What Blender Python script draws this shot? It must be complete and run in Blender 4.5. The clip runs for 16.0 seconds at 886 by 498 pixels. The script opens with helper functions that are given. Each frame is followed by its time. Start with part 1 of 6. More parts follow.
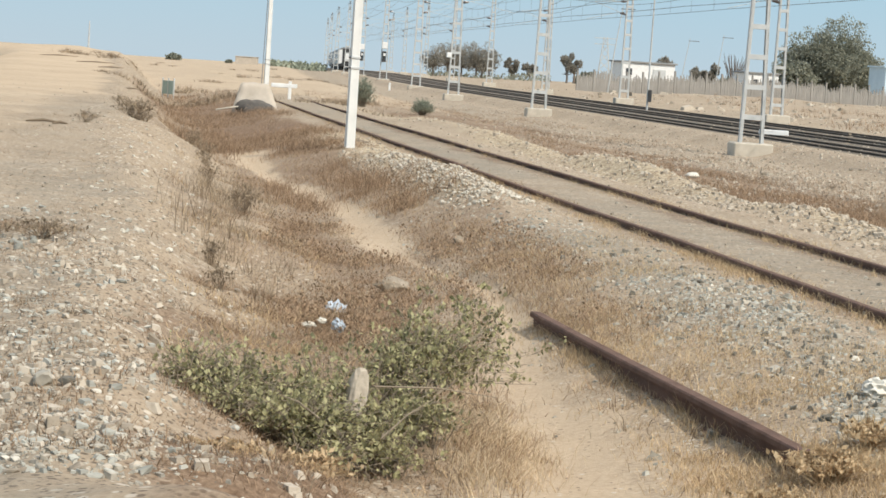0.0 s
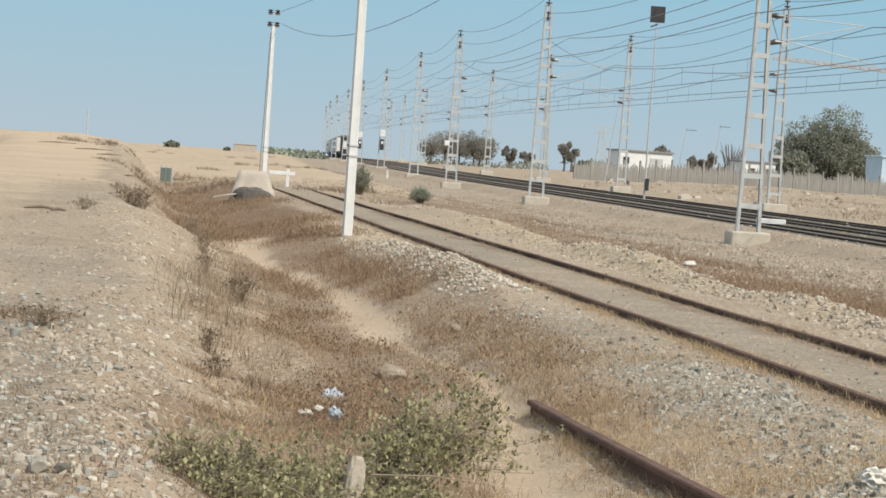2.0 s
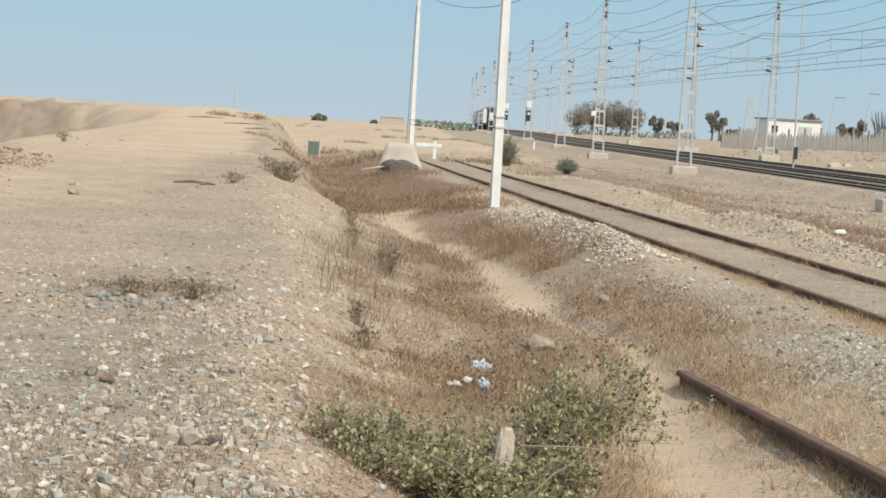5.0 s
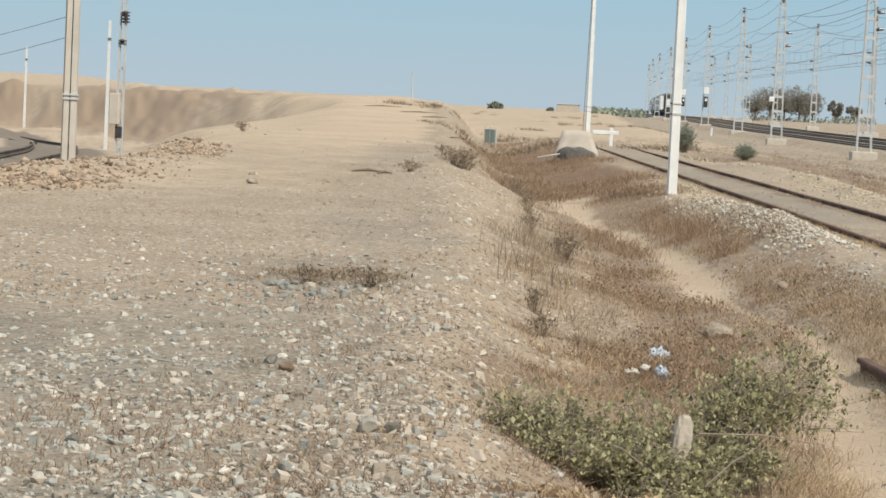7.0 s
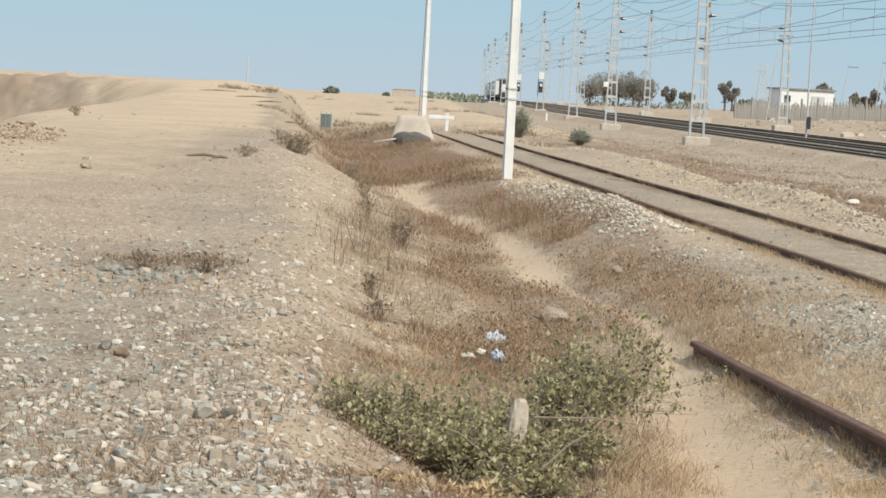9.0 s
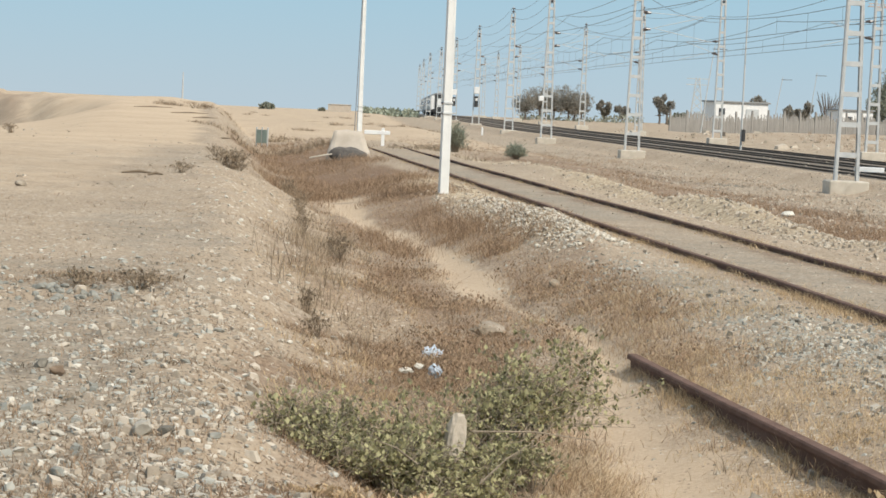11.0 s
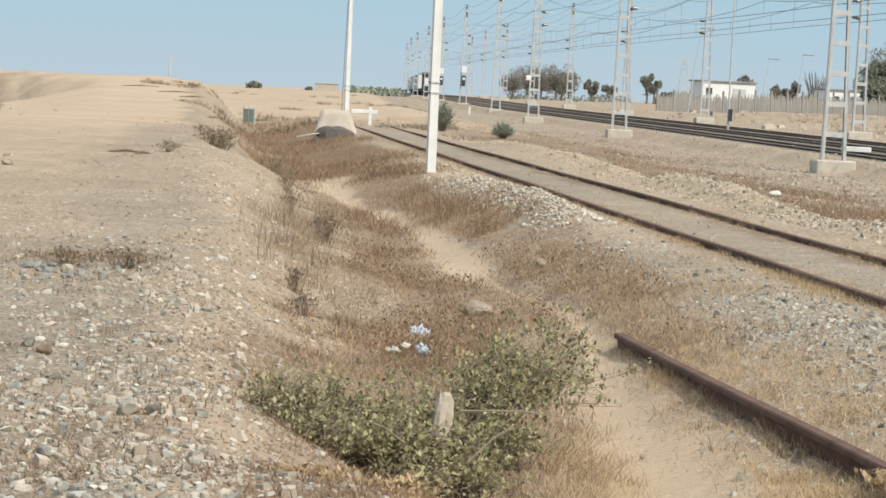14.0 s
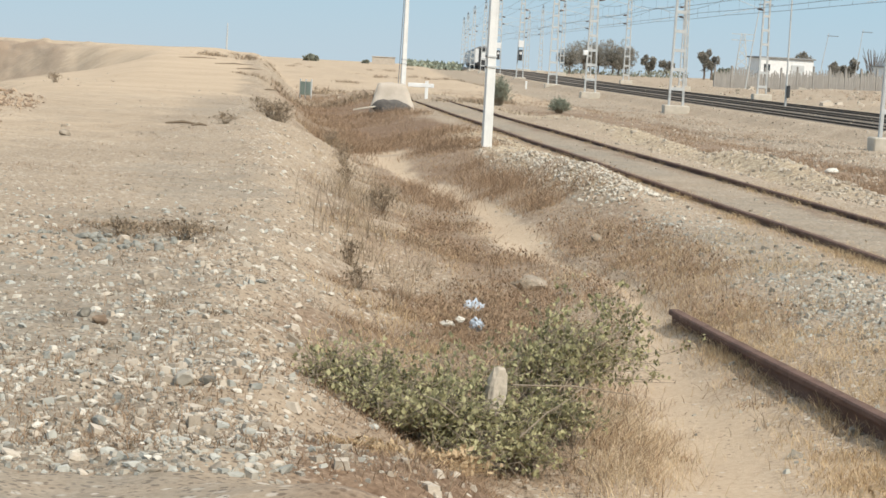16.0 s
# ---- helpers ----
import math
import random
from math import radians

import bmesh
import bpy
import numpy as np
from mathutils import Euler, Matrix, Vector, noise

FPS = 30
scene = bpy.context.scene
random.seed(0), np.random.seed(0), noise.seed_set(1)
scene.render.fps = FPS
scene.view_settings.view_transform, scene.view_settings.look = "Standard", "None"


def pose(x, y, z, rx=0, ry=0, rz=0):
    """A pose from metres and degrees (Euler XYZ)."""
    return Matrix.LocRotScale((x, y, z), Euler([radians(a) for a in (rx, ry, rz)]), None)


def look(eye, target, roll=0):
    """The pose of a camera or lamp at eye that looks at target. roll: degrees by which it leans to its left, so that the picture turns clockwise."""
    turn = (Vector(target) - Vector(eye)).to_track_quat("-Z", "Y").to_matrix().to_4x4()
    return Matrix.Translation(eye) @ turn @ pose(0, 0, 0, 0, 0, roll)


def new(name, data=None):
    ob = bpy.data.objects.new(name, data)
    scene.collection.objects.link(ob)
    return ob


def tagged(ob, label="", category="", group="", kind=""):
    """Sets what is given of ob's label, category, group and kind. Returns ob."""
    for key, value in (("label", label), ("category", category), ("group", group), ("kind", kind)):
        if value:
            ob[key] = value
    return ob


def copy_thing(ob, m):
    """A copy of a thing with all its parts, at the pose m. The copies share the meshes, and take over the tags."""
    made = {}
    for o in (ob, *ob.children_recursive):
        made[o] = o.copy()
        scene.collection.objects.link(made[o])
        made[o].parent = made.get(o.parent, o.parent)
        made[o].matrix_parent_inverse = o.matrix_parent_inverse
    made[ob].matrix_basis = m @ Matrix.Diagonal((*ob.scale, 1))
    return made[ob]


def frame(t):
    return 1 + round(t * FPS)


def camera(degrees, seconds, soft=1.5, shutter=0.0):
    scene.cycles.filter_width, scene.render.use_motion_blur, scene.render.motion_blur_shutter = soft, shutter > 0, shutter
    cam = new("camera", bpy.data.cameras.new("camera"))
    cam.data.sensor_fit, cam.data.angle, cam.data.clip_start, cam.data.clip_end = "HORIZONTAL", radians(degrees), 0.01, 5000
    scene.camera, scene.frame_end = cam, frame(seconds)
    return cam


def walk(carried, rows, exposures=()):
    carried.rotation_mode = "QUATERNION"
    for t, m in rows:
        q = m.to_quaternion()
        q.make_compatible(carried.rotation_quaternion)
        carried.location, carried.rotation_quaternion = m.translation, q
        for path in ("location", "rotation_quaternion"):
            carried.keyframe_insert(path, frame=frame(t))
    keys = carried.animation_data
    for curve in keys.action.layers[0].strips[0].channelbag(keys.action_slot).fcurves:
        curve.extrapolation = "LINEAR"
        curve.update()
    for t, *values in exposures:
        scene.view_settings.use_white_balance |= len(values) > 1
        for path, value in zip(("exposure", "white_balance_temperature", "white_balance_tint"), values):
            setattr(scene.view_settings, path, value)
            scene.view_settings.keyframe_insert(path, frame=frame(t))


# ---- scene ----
# The camera stands on the bank top and only turns, a long lens in the hand.
EYE = 1.6
cam = camera(21.0, 16.0, soft=1.6)
ROWS = [
    (0.0, 85.62, -3.689, 0.183),
    (0.1, 85.736, -3.68, 0.16),
    (0.2, 85.715, -3.68, 0.15),
    (0.3, 85.912, -3.68, 0.2),
    (0.4, 86.98, -3.68, 0.21),
    (0.5, 87.886, -3.674, 0.189),
    (1.0, 87.793, -3.717, 0.126),
    (1.5, 87.761, -3.797, 0.148),
    (2.0, 87.729, -3.851, 0.127),
    (2.5, 87.576, -3.922, 0.173),
    (3.0, 87.416, -4.122, 0.197),
    (3.5, 87.395, -3.972, 0.444),
    (4.0, 87.198, -3.536, 1.529),
    (4.2, 87.068, -3.317, 2.97),
    (6.3, 86.725, -3.127, 4.325),
    (6.5, 86.809, -2.911, 6.296),
    (7.0, 86.312, -2.729, 7.861),
    (7.5, 86.288, -2.75, 7.547),
    (8.0, 86.009, -2.532, 6.809),
    (8.1, 85.878, -2.135, 6.571),
    (8.2, 85.721, -2.255, 5.376),
    (8.3, 85.825, -2.17, 4.621),
    (8.5, 86.146, -3.472, 3.673),
    (9.0, 86.14, -2.875, 3.934),
    (9.5, 86.329, -2.875, 3.28),
    (12.0, 86.584, -2.461, 2.284),
    (12.5, 86.496, -2.5, 2.35),
    (13.0, 86.191, -2.672, 2.201),
    (13.5, 86.086, -2.673, 2.221),
    (14.0, 86.083, -2.584, 2.086),
    (14.5, 86.018, -2.389, 2.148),
    (15.0, 86.309, -2.441, 2.922),
    (15.5, 85.879, -3.238, 2.028),
    (16.0, 85.397, -3.037, 3.446),
]
walk(cam, [(t, pose(0, 0, EYE, rx, ry, rz)) for t, rx, ry, rz in ROWS],
     exposures=((0.0, 0.13), (0.5, 0.17), (1.0, -0.06), (1.5, -0.06), (3.0, -0.01), (4.0, 0.04), (6.5, -0.02), (7.5, -0.08), (8.0, -0.09), (8.5, 0.03), (9.0, 0.06), (12.5, 0.03), (14.5, 0.09), (16.0, 0.13)))

# ---- light ----
world = bpy.data.worlds.new("sky")
scene.world = world
world.use_nodes = True
wn, wl = world.node_tree.nodes, world.node_tree.links
sky = wn.new("ShaderNodeTexSky")
sky.sky_type, sky.sun_disc = "NISHITA", False
sky.sun_elevation, sky.sun_rotation = radians(44), radians(136)
sky.air_density, sky.dust_density, sky.ozone_density = 1.0, 0.3, 2.5
wn["Background"].inputs["Strength"].default_value = 1.02
# haze whitens the low sky; it deepens towards the zenith
way = wn.new("ShaderNodeTexCoord")
split = wn.new("ShaderNodeSeparateXYZ")
wl.new(way.outputs["Generated"], split.inputs[0])
haze = wn.new("ShaderNodeValToRGB")
for e, (p, c) in zip((haze.color_ramp.elements[0], haze.color_ramp.elements[1], haze.color_ramp.elements.new(0.09), haze.color_ramp.elements.new(0.4)),
                     ((0.0, (0.45, 0.565, 0.645)), (1.0, (0.13, 0.24, 0.42)), (0.09, (0.285, 0.545, 0.70)), (0.4, (0.22, 0.38, 0.58)))):
    e.position, e.color = p, (*c, 1)
wl.new(split.outputs["Z"], haze.inputs["Fac"])
veil = wn.new("ShaderNodeMix")
veil.data_type = "RGBA"
veil.inputs[0].default_value = 0.97
gain = wn.new("ShaderNodeVectorMath")
gain.operation = "SCALE"
gain.inputs["Scale"].default_value = 0.10
wl.new(sky.outputs["Color"], gain.inputs[0])
wl.new(gain.outputs[0], veil.inputs[6])
wl.new(haze.outputs["Color"], veil.inputs[7])
wl.new(veil.outputs[2], wn["Background"].inputs["Color"])
sun_data = bpy.data.lights.new("sun", "SUN")
sun_data.energy, sun_data.angle, sun_data.color = 3.9, radians(0.6), (1.0, 0.935, 0.83)
sun = new("sun", sun_data)
sun.matrix_world = look((46, -48, 64), (0, 0, 0))


# ---- materials ----
def material(name, dark, light, scale=8.0, rough=0.85, bump=0.3, metal=0.0, fine=60.0, island=0.0, coords="Object", spread=0.25, thin=0.0, sheen=0.5):
    """Two tones mixed by coarse and fine noise, with fine relief; island varies joined pieces one by one."""
    m = bpy.data.materials.new(name)
    m.use_nodes = True
    n, l = m.node_tree.nodes, m.node_tree.links
    b = n["Principled BSDF"]
    tc = n.new("ShaderNodeTexCoord")
    n1, n2 = n.new("ShaderNodeTexNoise"), n.new("ShaderNodeTexNoise")
    n1.inputs["Scale"].default_value, n1.inputs["Detail"].default_value = scale, 6
    n2.inputs["Scale"].default_value, n2.inputs["Detail"].default_value = fine, 4
    for k in (n1, n2):
        l.new(tc.outputs[coords], k.inputs["Vector"])
    add = n.new("ShaderNodeMath")
    add.operation = "MULTIPLY_ADD"
    add.inputs[1].default_value, add.inputs[2].default_value = 0.6, 0.2
    mul = n.new("ShaderNodeMath")
    mul.operation = "MULTIPLY_ADD"
    mul.inputs[1].default_value = 0.45
    l.new(n1.outputs["Fac"], add.inputs[0])
    l.new(n2.outputs["Fac"], mul.inputs[0])
    l.new(add.outputs[0], mul.inputs[2])
    last = mul.outputs[0]
    if island:
        geo = n.new("ShaderNodeNewGeometry")
        mix = n.new("ShaderNodeMath")
        mix.operation = "MULTIPLY_ADD"
        mix.inputs[1].default_value = island
        l.new(geo.outputs["Random Per Island"], mix.inputs[0])
        sub = n.new("ShaderNodeMath")
        sub.operation = "SUBTRACT"
        sub.inputs[1].default_value = island / 2
        l.new(last, sub.inputs[0])
        l.new(sub.outputs[0], mix.inputs[2])
        last = mix.outputs[0]
    ramp = n.new("ShaderNodeValToRGB")
    ramp.color_ramp.elements[0].position, ramp.color_ramp.elements[1].position = 0.72 - spread - 0.05, 0.72 + spread - 0.1
    ramp.color_ramp.elements[0].color, ramp.color_ramp.elements[1].color = (*dark, 1), (*light, 1)
    l.new(last, ramp.inputs["Fac"])
    l.new(ramp.outputs["Color"], b.inputs["Base Color"])
    b.inputs["Roughness"].default_value, b.inputs["Metallic"].default_value, b.inputs["Specular IOR Level"].default_value = rough, metal, sheen
    if bump:
        bp = n.new("ShaderNodeBump")
        bp.inputs["Strength"].default_value, bp.inputs["Distance"].default_value = bump, 0.02
        l.new(n2.outputs["Fac"], bp.inputs["Height"])
        l.new(bp.outputs["Normal"], b.inputs["Normal"])
    if thin:
        # light passes through thin leaves and straw
        glow, blend = n.new("ShaderNodeBsdfTranslucent"), n.new("ShaderNodeMixShader")
        l.new(ramp.outputs["Color"], glow.inputs["Color"])
        blend.inputs[0].default_value = thin
        l.new(b.outputs[0], blend.inputs[1])
        l.new(glow.outputs[0], blend.inputs[2])
        l.new(blend.outputs[0], n["Material Output"].inputs["Surface"])
    return m


def ground_material():
    """Sand, with gravel, brown litter, bare path and dark ballast mixed in where the mesh says so."""
    m = bpy.data.materials.new("ground")
    m.use_nodes = True
    n, l = m.node_tree.nodes, m.node_tree.links
    b = n["Principled BSDF"]
    b.inputs["Roughness"].default_value, b.inputs["Specular IOR Level"].default_value = 1.0, 0.15
    tc = n.new("ShaderNodeTexCoord")

    def noise_tex(scale, detail=6, rough=0.6):
        k = n.new("ShaderNodeTexNoise")
        k.inputs["Scale"].default_value, k.inputs["Detail"].default_value, k.inputs["Roughness"].default_value = scale, detail, rough
        l.new(tc.outputs["Object"], k.inputs["Vector"])
        return k.outputs["Fac"]

    def ramp(fac, stops):
        r = n.new("ShaderNodeValToRGB")
        while len(r.color_ramp.elements) < len(stops):
            r.color_ramp.elements.new(0.5)
        for e, (p, c) in zip(r.color_ramp.elements, stops):
            e.position, e.color = p, (*c, 1)
        l.new(fac, r.inputs["Fac"])
        return r.outputs["Color"]

    def mix(fac, a, c):
        k = n.new("ShaderNodeMix")
        k.data_type = "RGBA"
        l.new(fac, k.inputs[0])
        l.new(a, k.inputs[6])
        l.new(c, k.inputs[7])
        return k.outputs[2]

    def mask(name, fac, soft=0.25):
        a = n.new("ShaderNodeAttribute")
        a.attribute_name = name
        add = n.new("ShaderNodeMath")
        add.operation = "ADD"
        l.new(a.outputs["Fac"], add.inputs[0])
        l.new(fac, add.inputs[1])
        r = n.new("ShaderNodeMapRange")
        r.inputs[1].default_value, r.inputs[2].default_value = 1.0 - soft, 1.0 + soft
        l.new(add.outputs[0], r.inputs[0])
        return r.outputs[0]

    coarse, middle, fine = noise_tex(0.35), noise_tex(2.2), noise_tex(26, 8, 0.7)
    sand = mix(middle, ramp(fine, ((0.34, (0.232, 0.180, 0.123)), (0.52, (0.392, 0.309, 0.221)), (0.68, (0.497, 0.409, 0.307)))),
               ramp(coarse, ((0.35, (0.336, 0.261, 0.183)), (0.65, (0.460, 0.367, 0.267)))))
    vor = n.new("ShaderNodeTexVoronoi")
    vor.inputs["Scale"].default_value = 22
    l.new(tc.outputs["Object"], vor.inputs["Vector"])
    grey = ramp(vor.outputs["Color"], ((0.1, (0.130, 0.118, 0.092)), (0.5, (0.268, 0.238, 0.186)), (0.9, (0.430, 0.384, 0.308))))
    grey = mix(middle, grey, ramp(fine, ((0.35, (0.180, 0.156, 0.122)), (0.7, (0.350, 0.302, 0.240)))))
    litter = ramp(fine, ((0.34, (0.112, 0.070, 0.043)), (0.52, (0.224, 0.148, 0.096)), (0.70, (0.356, 0.257, 0.171))))
    bare = mix(middle, ramp(fine, ((0.32, (0.382, 0.284, 0.191)), (0.52, (0.521, 0.405, 0.284)), (0.7, (0.603, 0.481, 0.352)))), ramp(coarse, ((0.35, (0.420, 0.318, 0.216)), (0.65, (0.545, 0.428, 0.303)))))
    dark = ramp(fine, ((0.35, (0.10, 0.082, 0.066)), (0.7, (0.28, 0.235, 0.185))))
    rubble = ramp(vor.outputs["Color"], ((0.15, (0.270, 0.198, 0.128)), (0.55, (0.468, 0.376, 0.254)), (0.9, (0.624, 0.522, 0.381))))
    def specks(scale, low, share, seed):
        k = n.new("ShaderNodeTexVoronoi")
        k.inputs["Scale"].default_value = scale
        sh = n.new("ShaderNodeVectorMath")
        sh.operation = "ADD"
        sh.inputs[1].default_value = (seed, seed * 2.3, 0)
        l.new(tc.outputs["Object"], sh.inputs[0])
        l.new(sh.outputs[0], k.inputs["Vector"])
        near = n.new("ShaderNodeMapRange")
        near.inputs[1].default_value, near.inputs[2].default_value = low, low + 0.12
        near.inputs[3].default_value, near.inputs[4].default_value = 1, 0
        l.new(k.outputs["Distance"], near.inputs[0])
        few = n.new("ShaderNodeMath")
        few.operation = "LESS_THAN"
        few.inputs[1].default_value = share
        l.new(k.outputs["Color"], few.inputs[0])
        both = n.new("ShaderNodeMath")
        both.operation = "MULTIPLY"
        l.new(near.outputs[0], both.inputs[0])
        l.new(few.outputs[0], both.inputs[1])
        return both.outputs[0]

    pale = ramp(coarse, ((0.3, (0.50, 0.43, 0.34)), (0.7, (0.62, 0.55, 0.45))))
    dull = ramp(coarse, ((0.3, (0.13, 0.10, 0.075)), (0.7, (0.20, 0.155, 0.115))))
    # grit
    sand = mix(specks(11, 0.22, 0.5, 3.0), sand, pale)
    sand = mix(specks(17, 0.22, 0.5, 7.0), sand, dull)
    sand = mix(specks(34, 0.25, 0.5, 9.0), sand, dull)
    c = mix(mask("gravel", middle), sand, grey)
    c = mix(mask("rubble", middle), c, rubble)
    c = mix(mask("earth", middle, 0.4), c, ramp(fine, ((0.35, (0.25, 0.180, 0.122)), (0.65, (0.39, 0.292, 0.205)))))
    c = mix(mask("litter", middle, 0.3), c, litter)
    c = mix(mask("bare", middle, 0.2), c, bare)
    c = mix(specks(15, 0.16, 0.22, 4.0), c, pale)
    c = mix(specks(27, 0.20, 0.2, 5.0), c, dull)
    c = mix(mask("ballast", fine, 0.2), c, dark)
    l.new(c, b.inputs["Base Color"])
    bp = n.new("ShaderNodeBump")
    bp.inputs["Strength"].default_value, bp.inputs["Distance"].default_value = 0.6, 0.03
    l.new(fine, bp.inputs["Height"])
    l.new(bp.outputs["Normal"], b.inputs["Normal"])
    return m


GROUND = ground_material()
STONE = material("stone", (0.15, 0.134, 0.106), (0.42, 0.378, 0.305), 5, 0.9, 0.3, island=0.7, fine=30)
PALE_STONE = material("pale stone", (0.245, 0.198, 0.142), (0.500, 0.428, 0.338), 6, 0.9, 0.4, island=0.5, fine=30)
CLOD = material("earth clod", (0.17, 0.118, 0.078), (0.44, 0.328, 0.226), 4, 0.95, 0.5, island=0.6, fine=25)
DRY = material("dry grass", (0.34, 0.235, 0.13), (0.66, 0.50, 0.31), 3, 0.85, 0, island=0.7, thin=0.3, sheen=0.2)
PALE_STRAW = material("pale straw", (0.42, 0.31, 0.19), (0.74, 0.60, 0.42), 3, 0.85, 0, island=0.7, thin=0.35, sheen=0.2)
BROWN = material("brown weeds", (0.18, 0.119, 0.075), (0.43, 0.302, 0.196), 3, 0.9, 0, island=0.7, thin=0.3, sheen=0.2)
GREY_WEED = material("grey dry weed", (0.17, 0.125, 0.085), (0.40, 0.31, 0.21), 3, 0.85, 0, island=0.7, thin=0.2)
LEAF = material("olive leaf", (0.14, 0.130, 0.062), (0.48, 0.44, 0.23), 4, 0.65, 0, island=0.8, thin=0.34)
TWIG = material("twig", (0.13, 0.102, 0.072), (0.32, 0.26, 0.185), 12, 0.85, 0.2)
# both tree leaf colours are paled and greyed to carry distance haze
TREE_LEAF = material("tree leaf", (0.19, 0.195, 0.15), (0.37, 0.37, 0.285), 0.8, 0.75, 0, island=0.6, thin=0.48)
HAZED_LEAF = material("brown-green leaf paled for haze", (0.22, 0.20, 0.165), (0.42, 0.385, 0.32), 0.8, 0.8, 0, island=0.6, thin=0.48)
TAN_POLE = material("tan pole concrete", (0.42, 0.37, 0.30), (0.62, 0.56, 0.47), 2.0, 0.85, 0.3)
BARK = material("bark", (0.08, 0.06, 0.045), (0.22, 0.17, 0.13), 6, 0.9, 0.5)
RUST = material("rusty rail steel", (0.060, 0.034, 0.025), (0.18, 0.108, 0.08), 5, 0.9, 0.4, 0.0, fine=90, sheen=0.25)
RAIL_MAIN = material("dark oiled rail", (0.055, 0.044, 0.035), (0.17, 0.135, 0.108), 1.5, 0.85, 0.2, 0.0, fine=9, sheen=0.2)
CONCRETE = material("concrete", (0.38, 0.33, 0.26), (0.58, 0.52, 0.43), 3, 0.9, 0.4)
POLE = material("white pole concrete", (0.56, 0.55, 0.52), (0.76, 0.75, 0.71), 2.5, 0.75, 0.15)
EARTH_BLOCK = material("earthy concrete", (0.34, 0.28, 0.215), (0.57, 0.50, 0.415), 2, 0.95, 0.5)
GALV = material("galvanised steel", (0.38, 0.39, 0.38), (0.56, 0.56, 0.54), 3, 0.6, 0.1, 0.1)
INSULATOR = material("dark insulator", (0.03, 0.025, 0.025), (0.09, 0.07, 0.06), 10, 0.35, 0)
WIRE = material("weathered wire", (0.09, 0.095, 0.10), (0.19, 0.195, 0.20), 2, 0.6, 0)
WHITE = material("white paint", (0.60, 0.58, 0.55), (0.82, 0.81, 0.78), 3, 0.6, 0.1)
BLACK = material("black paint", (0.012, 0.012, 0.013), (0.05, 0.05, 0.05), 5, 0.7, 0.1)
COACH = material("coach paint", (0.30, 0.31, 0.32), (0.46, 0.47, 0.47), 1.2, 0.45, 0.05)
COACH_DARK = material("coach window glass", (0.03, 0.035, 0.04), (0.07, 0.075, 0.08), 2, 0.15, 0)
ROOF = material("coach roof", (0.16, 0.16, 0.16), (0.28, 0.28, 0.27), 1.5, 0.6, 0.05)
PANEL = material("precast wall panel", (0.20, 0.185, 0.165), (0.36, 0.335, 0.30), 0.6, 0.9, 0.2)
SLEEPER = material("grimy sleeper", (0.08, 0.066, 0.054), (0.20, 0.165, 0.13), 2, 1.0, 0.2, sheen=0.15)
WHITE_STONE = material("whitish stone", (0.345, 0.308, 0.248), (0.600, 0.548, 0.458), 6, 0.9, 0.3, island=0.5, fine=30)
SLATE = material("grey stone", (0.24, 0.235, 0.20), (0.44, 0.425, 0.368), 6, 0.9, 0.3, island=0.6, fine=30)
BLUE = material("pale blue paint", (0.38, 0.50, 0.57), (0.55, 0.66, 0.72), 1, 0.6, 0.1)
SAGE = material("grey-green leaf", (0.17, 0.19, 0.14), (0.38, 0.41, 0.31), 4, 0.7, 0, island=0.8, thin=0.3)
ORANGE = material("faded orange paint", (0.42, 0.30, 0.24), (0.58, 0.45, 0.37), 1, 0.6, 0)
PLASTIC_BLUE = material("pale plastic film", (0.26, 0.30, 0.34), (0.52, 0.57, 0.62), 12, 0.4, 0.3)
PAPER = material("off-white litter", (0.46, 0.42, 0.35), (0.74, 0.70, 0.61), 10, 0.8, 0.2)
SIGN = material("weathered grey-green sheet", (0.15, 0.21, 0.185), (0.29, 0.36, 0.325), 2, 0.7, 0.1)
ARCH_DARK = material("blackish arch fill", (0.045, 0.040, 0.036), (0.15, 0.135, 0.12), 6, 1.0, 0.8, fine=25)

# ---- the ground ----
SLOPE = -0.1395                      # the siding's way: x falls by this for each metre ahead
rng = np.random.default_rng(7)


def lattice(ix, iy, seed):
    v = np.sin(ix * 127.1 + iy * 311.7 + seed * 74.7) * 43758.5453
    return v - np.floor(v)


def grain(x, y, size, seed=0):
    """Smooth value noise from -1 to 1 with features of that size."""
    x, y = np.asarray(x, float) / size, np.asarray(y, float) / size
    ix, iy = np.floor(x), np.floor(y)
    fx, fy = x - ix, y - iy
    fx, fy = fx * fx * (3 - 2 * fx), fy * fy * (3 - 2 * fy)
    a = lattice(ix, iy, seed) * (1 - fx) + lattice(ix + 1, iy, seed) * fx
    b = lattice(ix, iy + 1, seed) * (1 - fx) + lattice(ix + 1, iy + 1, seed) * fx
    return 2 * (a * (1 - fy) + b * fy) - 1


def step(a, b, x):
    t = np.clip((np.asarray(x, float) - a) / (b - a), 0, 1)
    return t * t * (3 - 2 * t)


def near_line(x, y, pts):
    """Distance to a polyline, and how far along it (0 to 1) the nearest point lies."""
    x, y = np.asarray(x, float), np.asarray(y, float)
    best, along = np.full(np.broadcast(x, y).shape, 1e9), np.zeros(np.broadcast(x, y).shape)
    for i, ((ax, ay), (bx, by)) in enumerate(zip(pts, pts[1:])):
        dx, dy = bx - ax, by - ay
        t = np.clip(((x - ax) * dx + (y - ay) * dy) / (dx * dx + dy * dy), 0, 1)
        d = np.hypot(x - ax - t * dx, y - ay - t * dy)
        along = np.where(d < best, (i + t) / (len(pts) - 1), along)
        best = np.minimum(best, d)
    return best, along


